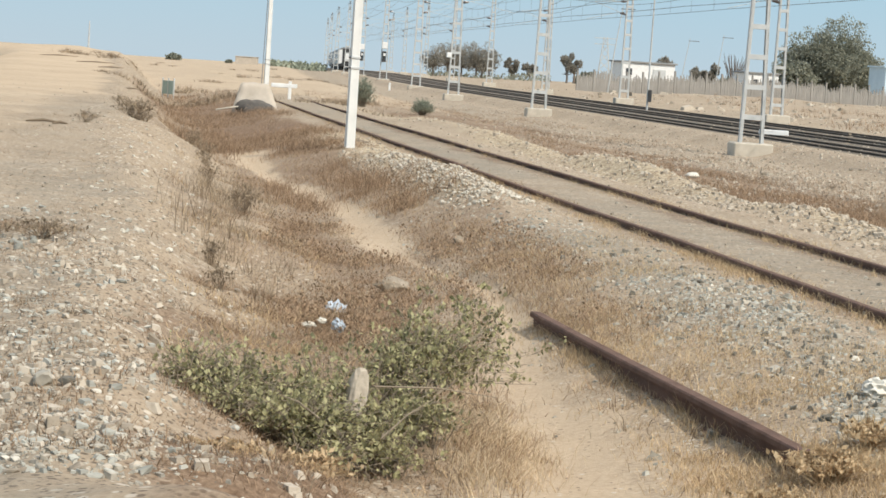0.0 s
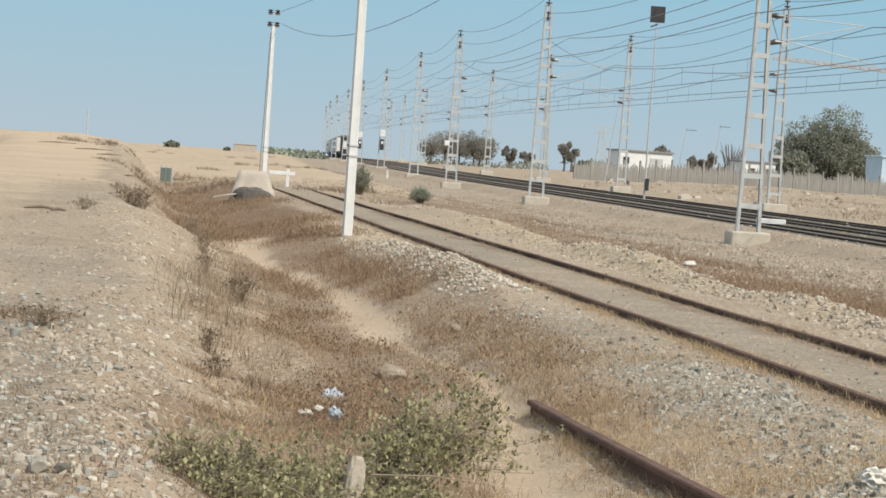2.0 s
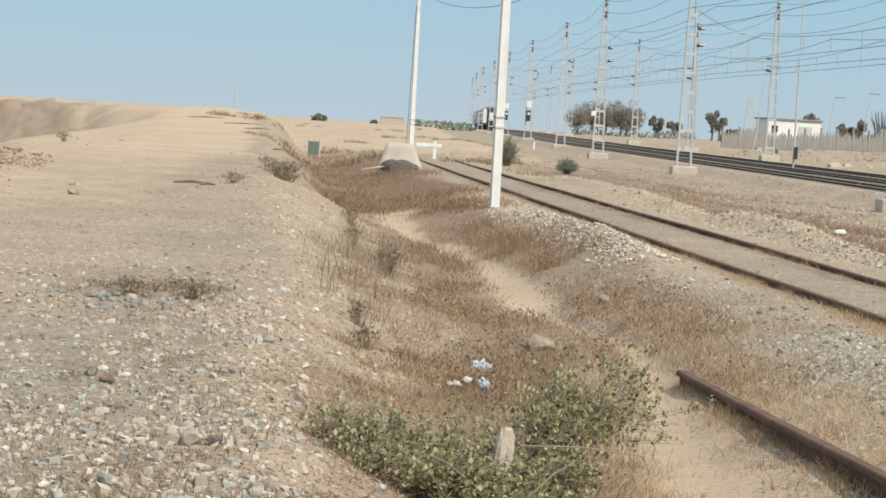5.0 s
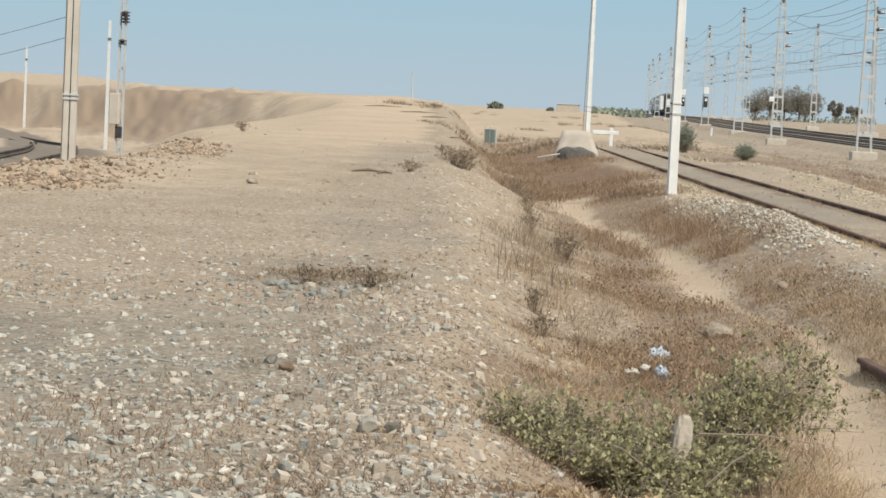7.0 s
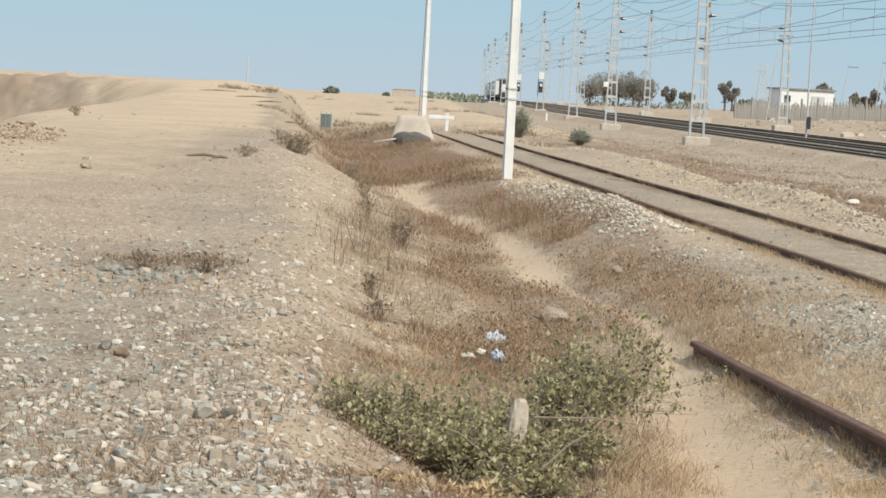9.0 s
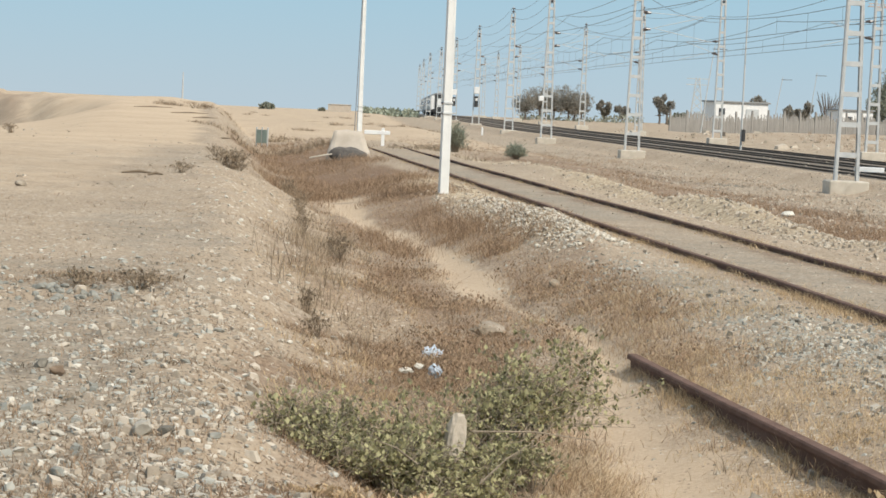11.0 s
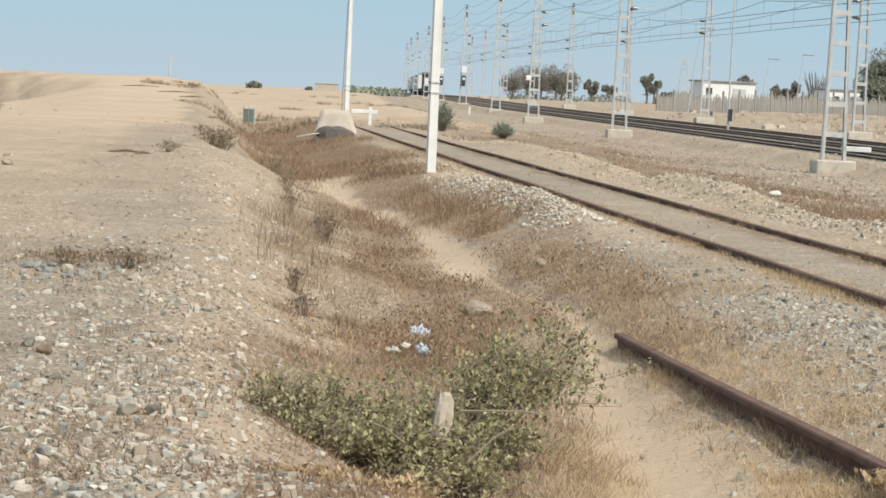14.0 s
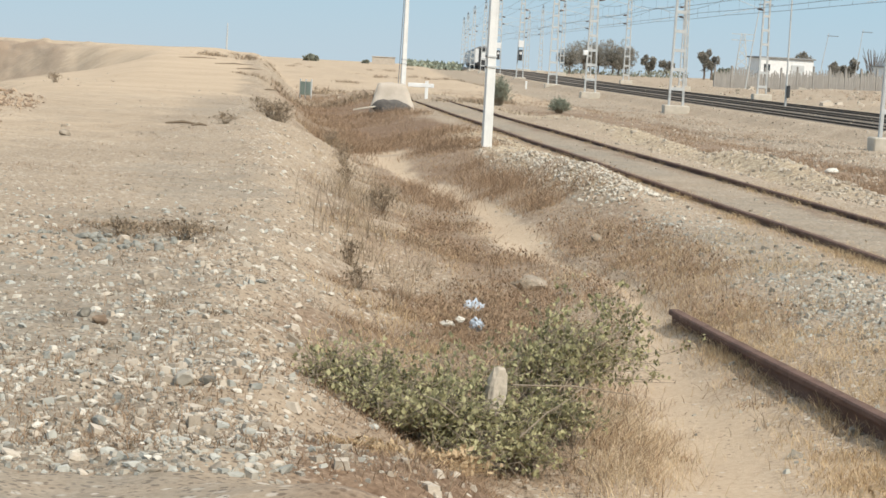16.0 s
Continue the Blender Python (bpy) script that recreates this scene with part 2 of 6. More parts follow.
PATH_LINE = [(0.85, 9.0), (0.82, 13.0), (0.70, 15.3), (0.64, 17.0), (0.64, 20.0), (0.46, 21.7), (0.05, 23.4), (-0.40, 25.4), (-0.79, 28.1), (-1.03, 30.0), (-1.43, 33.2), (-1.95, 36.2), (-2.58, 39.2), (-3.24, 42.9), (-4.12, 49.0)]
CURVE = [(-15.5, 40), (-19.2, 58), (-21.6, 70), (-27.0, 88), (-33.0, 106), (-40.5, 123), (-50.5, 142), (-65, 160), (-88, 176)]


def path_half(y):
    """Half the footpath's width: broad and narrow stretches in turn."""
    return np.interp(y, [9, 13, 15, 17, 20, 24.4, 25.6, 27.5, 30, 33, 36, 39, 43, 45.5, 49, 51],
                     [0.62, 0.50, 0.34, 0.22, 0.13, 0.10, 0.20, 0.36, 0.36, 0.26, 0.27, 0.20, 0.16, 0.42, 0.50, 0.10])


def main_x(y):
    """Where the main line's nearest rail runs."""
    y = np.asarray(y, float)
    return np.where(y < 240, 21.8 - 0.110 * y, np.where(y < 430, -4.6 - 0.0784 * (y - 240), -19.5 - 0.061 * (y - 430)))


def track_z(y):
    """Foot of the main line's rails, falling with the plain far off."""
    return -0.40 - 0.0040 * max(y - 420, 0) + 0.30 * float(step(380, 700, y))


def bare_height(x, y):
    """The ground without its small bumps."""
    x, y = np.asarray(x, float), np.asarray(y, float)
    s = x - SLOPE * y
    far = np.maximum(y, 0)
    # bank top: level at the camera, climbing to a crest about 110 m off
    top = 0.30 * step(12, 45, far) * step(-9, -4, s) - 0.16 * step(-5, -9, s) * step(30, 50, far) * (1 - step(70, 100, far)) + (0.72 + 0.27 * step(-4, -9, s)) * step(64, 118, far - 20 * step(-3.5, -7, s)) + 0.22 * step(-0.13, -0.21, x / np.maximum(far, 20)) * step(80, 120, far)
    top = top - 0.5 * step(120, 190, far) * step(-7, -2, s)
    verge = -0.50 + 0.10 * step(70, 110, far) + 0.06 * grain(x, y, 2.5, 3) * (1 - step(3.4, 5.0, s))
    edge = 0.40 * grain(x, y, 4.4, 5) + 0.24 * grain(x, y, 1.5, 6)
    wide = 1.75 + 0.5 * step(50, 150, far)
    bank = 1 - step(-0.1 + edge, wide + edge, s)
    z = verge + (top - verge) * bank
    z = z + (0.43 * step(2.4, 5.0, s)) * (1 - step(8.0, 9.4, s)) * step(-5, 20, far) * (1 - step(98, 110, far))
    z = z + (0.27 + 0.08 * grain(x, y, 2.6, 15) + 0.05 * grain(x, y, 0.8, 16)) * np.exp(-((s - 4.65) / 0.48) ** 2) * step(27, 30.5, far) * (1 - step(37, 44, far))
    # low rubble ridge beyond the siding, then a dip, then the main line's bed
    z = z + (0.42 + 0.16 * grain(x, y, 4, 8)) * np.exp(-((s - 9.7 - 0.4 * grain(x, y, 7, 9)) / 0.8) ** 2) * step(14, 24, far) * (1 - step(70, 95, far))
    q = x - main_x(y)
    z = z + (-0.78 - z) * step(-11.0, -7.0, q) * step(10, 12, s)
    z = z + 0.36 * step(-2.9, -1.1, q + 0.25 * grain(x, y, 5, 17)) * step(10, 12, s) + 0.08 * step(-2.4, -1.2, q) * step(30, 60, far)
    z = z + (0.25 + 0.25 * grain(x, y, 9, 10) + 0.10 * grain(x, y, 2.2, 12)) * step(11, 15, q) + 0.25 * step(18, 45, q)
    # cutting of the curved track beyond the bank top
    d, a = near_line(x, y, CURVE)
    bed = -0.72 - 1.1 * step(0.2, 0.62, a)
    open_floor = 8 * step(84, 115, y)
    hill = 0.84 + 0.16 * grain(x, y, 60, 14)
    up = np.where(y > 100, top + (hill - top) * step(-8, -16, s), top)
    up = up + (-0.62 - up) * step(-13.5, -15.5, s) * (1 - step(92, 120, y)) * step(-6, 0, -x - 20)
    cut = step(2.2 + open_floor, 5.5 + 1.4 * open_floor, d)
    z = np.where(s < -4, z + (bed + (up - bed) * cut - z) * step(-4.2, -7.5, s) * step(36, 46, far), z)
    z = z + 0.16 * np.exp(-((s + 5.6) / 1.3) ** 2) * step(27, 33, far) * (1 - step(48, 56, far)) * (0.8 + 0.5 * grain(x, y, 1.8, 47))
    # the plain falls away far off
    z = z * (1 - step(380, 700, far)) - np.maximum(far - 420, 0) * 0.0040
    z = z + 1.25 * step(-0.262, -0.30, x / np.maximum(far, 20)) * np.exp(-((far - 470) / 130) ** 2)
    return z


def height(x, y):
    x, y = np.asarray(x, float), np.asarray(y, float)
    s = x - SLOPE * y
    near = 1 - step(60, 160, np.hypot(x, y))
    rough = 0.4 + 0.6 * step(0.0, 0.8, s) * (1 - step(2.0, 2.6, s))
    rough = rough * (1 - 0.75 * step(5.2, 5.6, s) * (1 - step(7.5, 7.9, s)))
    bank = step(-0.6, 0.4, s) * (1 - step(1.7, 2.4, s))
    z = bare_height(x, y) + near * bank * (0.11 * grain(x * 0.35, y, 0.8, 74) * (1 - step(35, 75, y)) + 0.09 * grain(x, y, 1.3, 71) + 0.05 * grain(x, y * 0.7, 0.5, 72) * (1 - step(30, 60, y))) + near * rough * (0.05 * grain(x, y, 0.9, 1) * (1 - 0.9 * step(18, 50, y)) + 0.025 * grain(x, y, 0.35, 2) * (1 - step(22, 50, y)) + 0.012 * grain(x, y, 0.15, 4) * (1 - step(11, 24, y)))
    z = z + (1 - step(-0.3, 0.4, s)) * (1 - step(15, 24, y)) * step(7, 9, np.hypot(x, y)) * (0.022 * grain(x, y, 0.45, 75) + 0.014 * grain(x, y, 0.2, 76))
    d, a = near_line(x, y, PATH_LINE)
    z = z - 0.05 * np.exp(-(d / path_half(y)) ** 2)
    # runnels down the cutting's far face
    face = step(-8, -12, s) * step(92, 108, y) * (1 - step(175, 200, y))
    z = z + face * (0.30 * grain(x + 0.25 * y, y * 0.15, 3.2, 21) + 0.30 * grain(x + 0.25 * y, y * 0.2, 1.2, 22) + 0.12 * grain(x + 0.3 * y, y * 0.3, 0.5, 23))
    return z


def masks(x, y):
    s = x - SLOPE * y
    q = x - main_x(y)
    d, a = near_line(x, y, PATH_LINE)
    g5, g2 = grain(x, y, 5, 31), grain(x, y, 1.6, 32)
    patch = 0.5 + 0.35 * g5 + 0.25 * g2
    gravel = (1 - step(-0.6, 0.5, s + 0.3 * g2)) * (1 - step(15, 21, y + 2 * g5 + 1.5 * g2)) * (0.38 + 0.35 * patch)
    gravel = np.maximum(gravel, step(-2.0, -0.9, s + 0.5 * g2) * (1 - step(0.1, 0.9, s)) * step(14, 20, y) * (1 - step(48, 66, y)) * (0.18 + 0.34 * patch))
    gravel = np.maximum(gravel, step(3.9, 4.5, s) * (1 - step(5.1, 5.7, s)) * (1 - step(24, 30, y)) * (0.32 + 0.4 * patch))
    gravel = np.maximum(gravel, step(10.5, 12, s) * step(-10, -7, q) * (1 - step(-4, -2, q)) * 0.35)
    litter = step(1.7, 2.4, s + 0.25 * g2) * (1 - step(4.1, 5.0, s + 0.4 * g2)) * (0.35 + 0.55 * patch) * (1 - 0.6 * step(2.5, 3.0, s) * (1 - step(19, 25, y)))
    litter = np.maximum(litter, step(0.5, 1.1, s + 0.3 * g2) * (1 - step(2.2, 2.8, s)) * (0.25 + 0.75 * step(-0.2, 0.4, g2)) * (0.46 + 0.2 * g5 + 0.24 * (1 - step(14, 22, y))))
    litter = np.maximum(litter, step(-0.3, 0.5, s + 0.4 * g2) * (1 - step(1.8, 2.4, s)) * (1 - step(14, 20, y)) * (0.60 + 0.35 * g2))
    litter = np.maximum(litter, step(2.6, 3.3, s) * (1 - step(4.4, 4.9, s + 0.3 * g2)) * step(22, 26, y) * (1 - step(44, 50, y)) * (0.30 + 0.55 * patch))
    litter = np.maximum(litter, step(2.0, 2.6, s) * (1 - step(4.6, 5.4, s + 0.4 * g2)) * step(52, 60, y) * (1 - step(92, 100, y)) * (0.42 + 0.62 * patch))
    litter = np.maximum(litter, step(10.3, 11.2, s) * (1 - step(-7.5, -5.5, q)) * (1 - step(90, 130, y)) * (0.30 + 0.48 * patch))
    bare = np.exp(-(d / (path_half(y) * (1 + 0.30 * g2 + 0.35 * grain(x, y, 0.6, 33)))) ** 2) * (1 - step(50, 52, y)) * (0.92 + 0.2 * step(-0.5, 0.3, g5))
    bare = np.maximum(bare, 0.62 * (1 - step(-2.0, -0.6, s + 0.5 * g2) * (1 - step(50, 66, y)) - step(-0.8, 0.4, s + 0.4 * g2) * step(50, 66, y)) * step(22, 34, y + 3 * g5) * (0.7 + 0.3 * patch + 0.45 * step(45, 75, y) * step(-9, -7, s)))
    litter = np.maximum(litter, (step(5.3, 5.7, s) * (1 - step(5.95, 6.35, s + 0.2 * g2)) + step(6.7, 7.1, s + 0.2 * g2) * (1 - step(7.4, 7.9, s))) * (0.30 + 0.35 * patch) * (1 - step(60, 90, y)))
    bare = np.maximum(bare, 0.62 * step(92, 120, y) * (1 - step(-10, -7, q)) * (0.8 + 0.3 * patch))
    litter = litter * np.where(s < 6, 1 - step(88, 100, y), 1)
    heap = np.exp(-((s - 4.65) / 0.6) ** 2) * step(28, 30, y) * (1 - step(40, 46, y))
    litter = litter * (1 - 0.95 * heap)
    bare = np.maximum(bare, 0.72 * step(1.9, 2.3, s) * (1 - step(3.1, 3.5, s)) * (1 - step(16, 19, y)) * (0.75 + 0.5 * patch))
    gravel = np.maximum(gravel, step(5.6, 5.9, s) * (1 - step(7.2, 7.5, s)) * (1 - step(85, 95, y)) * (0.30 + 0.35 * patch))
    ballast = step(-0.9, -0.3, q) * (1 - step(9.4, 10.2, q)) * 0.95
    dc, ac = near_line(x, y, CURVE)
    gravel = np.maximum(gravel, 0.8 * (1 - step(1.6, 2.6, dc)) * (y > 36))
    ballast = np.maximum(ballast, 0.62 * (1 - step(1.5, 2.3, dc)) * (y > 36))
    rubble = np.exp(-((s - 9.7) / 0.9) ** 2) * step(14, 24, y) * (0.5 + 0.5 * patch) + step(11, 15, q) * 0.3 * patch
    rubble = rubble + step(3.9, 4.4, s) * (1 - step(5.3, 5.8, s)) * step(28.5, 31, y) * (1 - step(50, 62, y)) * 0.95
    # brown earth of the cutting face, with runnel shading painted in as streaks
    earth = step(-8, -10, s) * step(96, 108, y) * (1 - step(170, 195, y)) * step(6, 9, dc) * (1 - step(15, 21, dc))
    earth = earth * np.clip(0.62 + 0.75 * grain(x + 0.25 * y, y * 0.15, 3.2, 21) + 0.5 * grain(x + 0.25 * y, y * 0.2, 1.2, 22), 0, 1)
    bare = bare * (1 - np.clip(1.0 * earth, 0, 0.9))
    return {"earth": earth, "gravel": gravel, "litter": litter * (1 - bare), "bare": bare, "ballast": ballast, "rubble": rubble}


def build_ground():
    angles = np.concatenate([np.linspace(-180, -22, 40, endpoint=False), np.linspace(-22, 14, 640, endpoint=False), np.linspace(14, 180, 40, endpoint=False)])
    radii = np.concatenate([[0.6, 2, 4, 6], np.geomspace(7.5, 420, 470), np.geomspace(450, 4500, 24)])
    ang, rad = np.meshgrid(np.radians(angles), radii)
    x, y = rad * np.sin(ang), rad * np.cos(ang)
    z = height(x, y)
    na, nr = len(angles), len(radii)
    co = np.stack([x.ravel(), y.ravel(), z.ravel()], 1)
    co = np.vstack([co, [[0, 0, 0.0]]])
    i, j = np.meshgrid(np.arange(nr - 1), np.arange(na), indexing="ij")
    k = (j + 1) % na
    quads = np.stack([i * na + j, (i + 1) * na + j, (i + 1) * na + k, i * na + k], -1).reshape(-1, 4)
    quads = quads[:, ::-1]
    me = bpy.data.meshes.new("ground")
    me.vertices.add(len(co))
    me.vertices.foreach_set("co", co.ravel())
    tris = np.stack([np.full(na, nr * na), (np.arange(na) + 1) % na, np.arange(na)], 1)
    loops = np.concatenate([quads.ravel(), tris.ravel()])
    me.loops.add(len(loops))
    me.loops.foreach_set("vertex_index", loops)
    starts = np.concatenate([np.arange(len(quads)) * 4, len(quads) * 4 + np.arange(na) * 3])
    me.polygons.add(len(starts))
    me.polygons.foreach_set("loop_start", starts)
    me.polygons.foreach_set("use_smooth", np.ones(len(starts), bool))
    me.update(calc_edges=True)
    for name, v in masks(co[:, 0], co[:, 1]).items():
        me.attributes.new(name, "FLOAT", "POINT").data.foreach_set("value", v.astype(np.float32))
    me.materials.append(GROUND)
    return tagged(new("ground", me), "dry sandy ground with gravel, ditch and bare footpath", "ground", kind="structure")


build_ground()


def hz(x, y):
    return float(height(np.array([x]), np.array([y]))[0])


# ---- helpers for things ----
def part(name, bm, mat, parent=None, label=""):
    """Links a bmesh as one mesh object, under a thing when one is given."""
    me = bpy.data.meshes.new(name)
    bm.to_mesh(me)
    bm.free()
    me.materials.append(mat)
    ob = new(name, me)
    if parent:
        ob.parent = parent
    return tagged(ob, label) if label else ob


def shared(name, me, parent, m=None):
    ob = new(name, me)
    ob.parent = parent
    if m is not None:
        ob.matrix_basis = m
    return ob


def thing(name, label, category, group="", kind="", at=(0, 0, 0), turn=0):
    ob = new(name)
    ob.empty_display_size = 0.2
    ob.matrix_basis = pose(*at, 0, 0, turn)
    return tagged(ob, label, category, group, kind)


def box(bm, cx, cy, cz, sx, sy, sz, bevel=0.0, m=None, taper=1.0):
    """A box about a centre, its edges broken by bevel; taper scales its top."""
    one = bmesh.new()
    bmesh.ops.create_cube(one, size=1)
    for v in one.verts:
        k = taper if v.co.z > 0 else 1
        v.co = Vector((v.co.x * sx * k, v.co.y * sy * k, v.co.z * sz))
    if bevel:
        bmesh.ops.bevel(one, geom=one.edges[:], offset=bevel, segments=1, affect="EDGES")
    mm = (m if m else Matrix()) @ Matrix.Translation((cx, cy, cz))
    twin = {v: bm.verts.new(mm @ v.co) for v in one.verts}
    for f in one.faces:
        bm.faces.new([twin[v] for v in f.verts])
    one.free()
    return bm


def bar(bm, a, b, w, d=None, twist=0.0, taper=1.0):
    """A square bar from a to b."""
    a, b = Vector(a), Vector(b)
    d = d or w
    ax = (b - a).normalized()
    up = Vector((0, 0, 1)) if abs(ax.z) < 0.95 else Vector((0, 1, 0))
    u = ax.cross(up).normalized()
    v = ax.cross(u).normalized()
    ring = []
    for p, k in ((a, 1), (b, taper)):
        ring.append([bm.verts.new(p + (u * su * w + v * sv * d) * 0.5 * k) for su, sv in ((-1, -1), (1, -1), (1, 1), (-1, 1))])
    for i in range(4):
        bm.faces.new((ring[0][i], ring[0][(i + 1) % 4], ring[1][(i + 1) % 4], ring[1][i]))
    bm.faces.new(ring[0][::-1])
    bm.faces.new(ring[1])
    return bm


def tube(bm, pts, radii, sides=8):
    """A round tube through points."""
    pts = [Vector(p) for p in pts]
    rings = []
    for i, p in enumerate(pts):
        ax = (pts[min(i + 1, len(pts) - 1)] - pts[max(i - 1, 0)]).normalized()
        up = Vector((0, 0, 1)) if abs(ax.z) < 0.95 else Vector((0, 1, 0))
        u = ax.cross(up).normalized()
        v = ax.cross(u)
        r = radii[i] if hasattr(radii, "__len__") else radii
        rings.append([bm.verts.new(p + (u * math.cos(k * math.tau / sides) + v * math.sin(k * math.tau / sides)) * r) for k in range(sides)])
    for a, b in zip(rings, rings[1:]):
        for k in range(sides):
            bm.faces.new((a[k], a[(k + 1) % sides], b[(k + 1) % sides], b[k]))
    bm.faces.new(rings[0][::-1])
    bm.faces.new(rings[-1])
    return bm


def joined(name, verts, faces, mat, parent=None, smooth=False):
    """One mesh from arrays of vertices and equal-sided faces."""
    verts, faces = np.asarray(verts, np.float32), np.asarray(faces, np.int32)
    me = bpy.data.meshes.new(name)
    me.vertices.add(len(verts))
    me.vertices.foreach_set("co", verts.ravel())
    me.loops.add(faces.size)
    me.loops.foreach_set("vertex_index", faces.ravel())
    me.polygons.add(len(faces))
    me.polygons.foreach_set("loop_start", np.arange(len(faces)) * faces.shape[1])
    me.polygons.foreach_set("use_smooth", np.full(len(faces), smooth))
    me.update(calc_edges=True)
    me.materials.append(mat)
    ob = new(name, me)
    if parent:
        ob.parent = parent
    return ob


def rail_profile(height_m=0.145):
    """Half-outline of a flat-bottomed rail, from foot to head."""
    k = height_m / 0.145
    return [(0.065, 0.0), (0.065, 0.010), (0.015, 0.026), (0.009, 0.060), (0.011, 0.102), (0.035, 0.112), (0.036, 0.136), (0.029, 0.145)], k


def rail_mesh(bm, pts, k=1.0, wander=0.0):
    """A rail swept along points that give its foot's middle."""
    half, kk = rail_profile(0.145 * k)
    outline = [(a * kk, b * kk) for a, b in half] + [(-a * kk, b * kk) for a, b in half[::-1]]
    rings = []
    for i, p in enumerate(pts):
        p = Vector(p)
        ax = (Vector(pts[min(i + 1, len(pts) - 1)]) - Vector(pts[max(i - 1, 0)])).normalized()
        u = ax.cross(Vector((0, 0, 1))).normalized()
        w = u * wander * noise.noise((p.x * 0.3, p.y * 0.3, 0))
        rings.append([bm.verts.new(p + w + u * a + Vector((0, 0, b))) for a, b in outline])
    n = len(outline)
    for a, b in zip(rings, rings[1:]):
        for j in range(n):
            bm.faces.new((a[j], a[(j + 1) % n], b[(j + 1) % n], b[j]))
    bm.faces.new(rings[0][::-1])
    bm.faces.new(rings[-1])
    return bm


# ---- siding, loose rail and main line ----
for name, off in (("rail", 5.78), ("rail", 7.27)):
    bm = bmesh.new()
    rail_mesh(bm, [(off + SLOPE * y, y, -0.145 + 0.006 * math.sin(y * 0.35 + off)) for y in np.linspace(8, 94.5, 60)], wander=0.02)
    tagged(part(name, bm, RUST), "rusty rail of the disused siding, half sunk in dirt", "rail", "rails of the disused siding")

A, C = Vector((0.79, 18.7, 0)), Vector((1.87, 11.75, 0))
loose = thing("loose_rail", "long rusty brown rail lying loose on the dirt", "rail", at=(*A.lerp(C, 0.5).xy, -0.405))


def rail_piece(outline):
    """One section of the loose rail: an outline of offset and height, swept from end to end with a slight bow."""
    bm = bmesh.new()
    side = (C - A).cross(Vector((0, 0, 1))).normalized()
    rings = []
    for t in np.linspace(0, 1, 18):
        p = A.lerp(C, t) - A.lerp(C, 0.5) + Vector((0, 0, 0.09 * (t - 0.5))) + side * 0.012 * math.sin(t * 5)
        rings.append([bm.verts.new(p + side * a * 1.22 + Vector((0, 0, b * 1.22 + 0.0015 * noise.noise((t * 40, a * 30, b * 30))))) for a, b in outline])
    k = len(outline)
    for a, b in zip(rings, rings[1:]):
        for q in range(k):
            bm.faces.new((a[q], a[(q + 1) % k], b[(q + 1) % k], b[q]))
    bm.faces.new(rings[0][::-1])
    bm.faces.new(rings[-1])
    return bm


part("rail_foot", rail_piece([(0.065, 0.0), (0.065, 0.010), (0.012, 0.026), (-0.012, 0.026), (-0.065, 0.010), (-0.065, 0.0)]), RUST, loose)
part("rail_web", rail_piece([(0.010, 0.022), (0.009, 0.060), (0.010, 0.106), (-0.010, 0.106), (-0.009, 0.060), (-0.010, 0.022)]), RUST, loose)
part("rail_head", rail_piece([(0.011, 0.102), (0.035, 0.112), (0.036, 0.136), (0.029, 0.145), (-0.029, 0.145), (-0.036, 0.136), (-0.035, 0.112), (-0.011, 0.102)]), RUST, loose, "worn brown rail head")

main = thing("main_line", "main railway line of parallel dark rails on ballast", "railway track", kind="structure")
ys = np.concatenate([np.linspace(28, 230, 40), np.linspace(240, 700, 30)])
for off in (0.0, 1.5, 3.75, 5.25, 7.5, 9.0):
    bm = bmesh.new()
    rail_mesh(bm, [(float(main_x(y)) + off, y, track_z(y)) for y in ys], k=1.0)
    part("rail", bm, RAIL_MAIN, main)
for off in (0.75, 4.5, 8.25):
    bm = bmesh.new()
    for y in np.arange(40, 240, 0.65):
        box(bm, float(main_x(y)) + off, y, -0.395, 2.5, 0.24, 0.10)
    tagged(part("sleepers", bm, SLEEPER, main, "dark grimy sleepers"), kind="stuff")

# ---- poles beside the siding ----
def concrete_pole(at, tall, wide, top, label, group="concrete line poles", lean=0.0):
    """A tapered I-section concrete pole with steel bands."""
    p = thing("concrete_pole", label, "pole", group, at=at, turn=22)
    p.rotation_euler.y = radians(lean)
    bm = bmesh.new()
    bar(bm, (-wide * 0.42, 0, -0.3), (-top * 0.42, 0, tall), wide * 0.28, wide * 0.8, taper=top / wide)
    part("flange", bm, POLE, p)
    bm = bmesh.new()
    bar(bm, (wide * 0.42, 0, -0.3), (top * 0.42, 0, tall), wide * 0.28, wide * 0.8, taper=top / wide)
    part("flange", bm, POLE, p)
    bm = bmesh.new()
    bar(bm, (0, 0, -0.3), (0, 0, tall - 0.01), wide * 0.62, wide * 0.74, taper=top / wide)
    part("web", bm, POLE, p)
    for z in (1.55, 1.75):
        bm = bmesh.new()
        k = wide + (top - wide) * z / tall
        box(bm, 0, 0, z, k * 1.30, k * 1.02, 0.040, 0.004)
        part("band", bm, GALV, p, "steel band")
        part("bolt", tube(bmesh.new(), [(-k * 0.66, -k * 0.3, z), (-k * 0.66, k * 0.3, z)], 0.018, 6), INSULATOR, p, "dark clamp bolt")
    return p


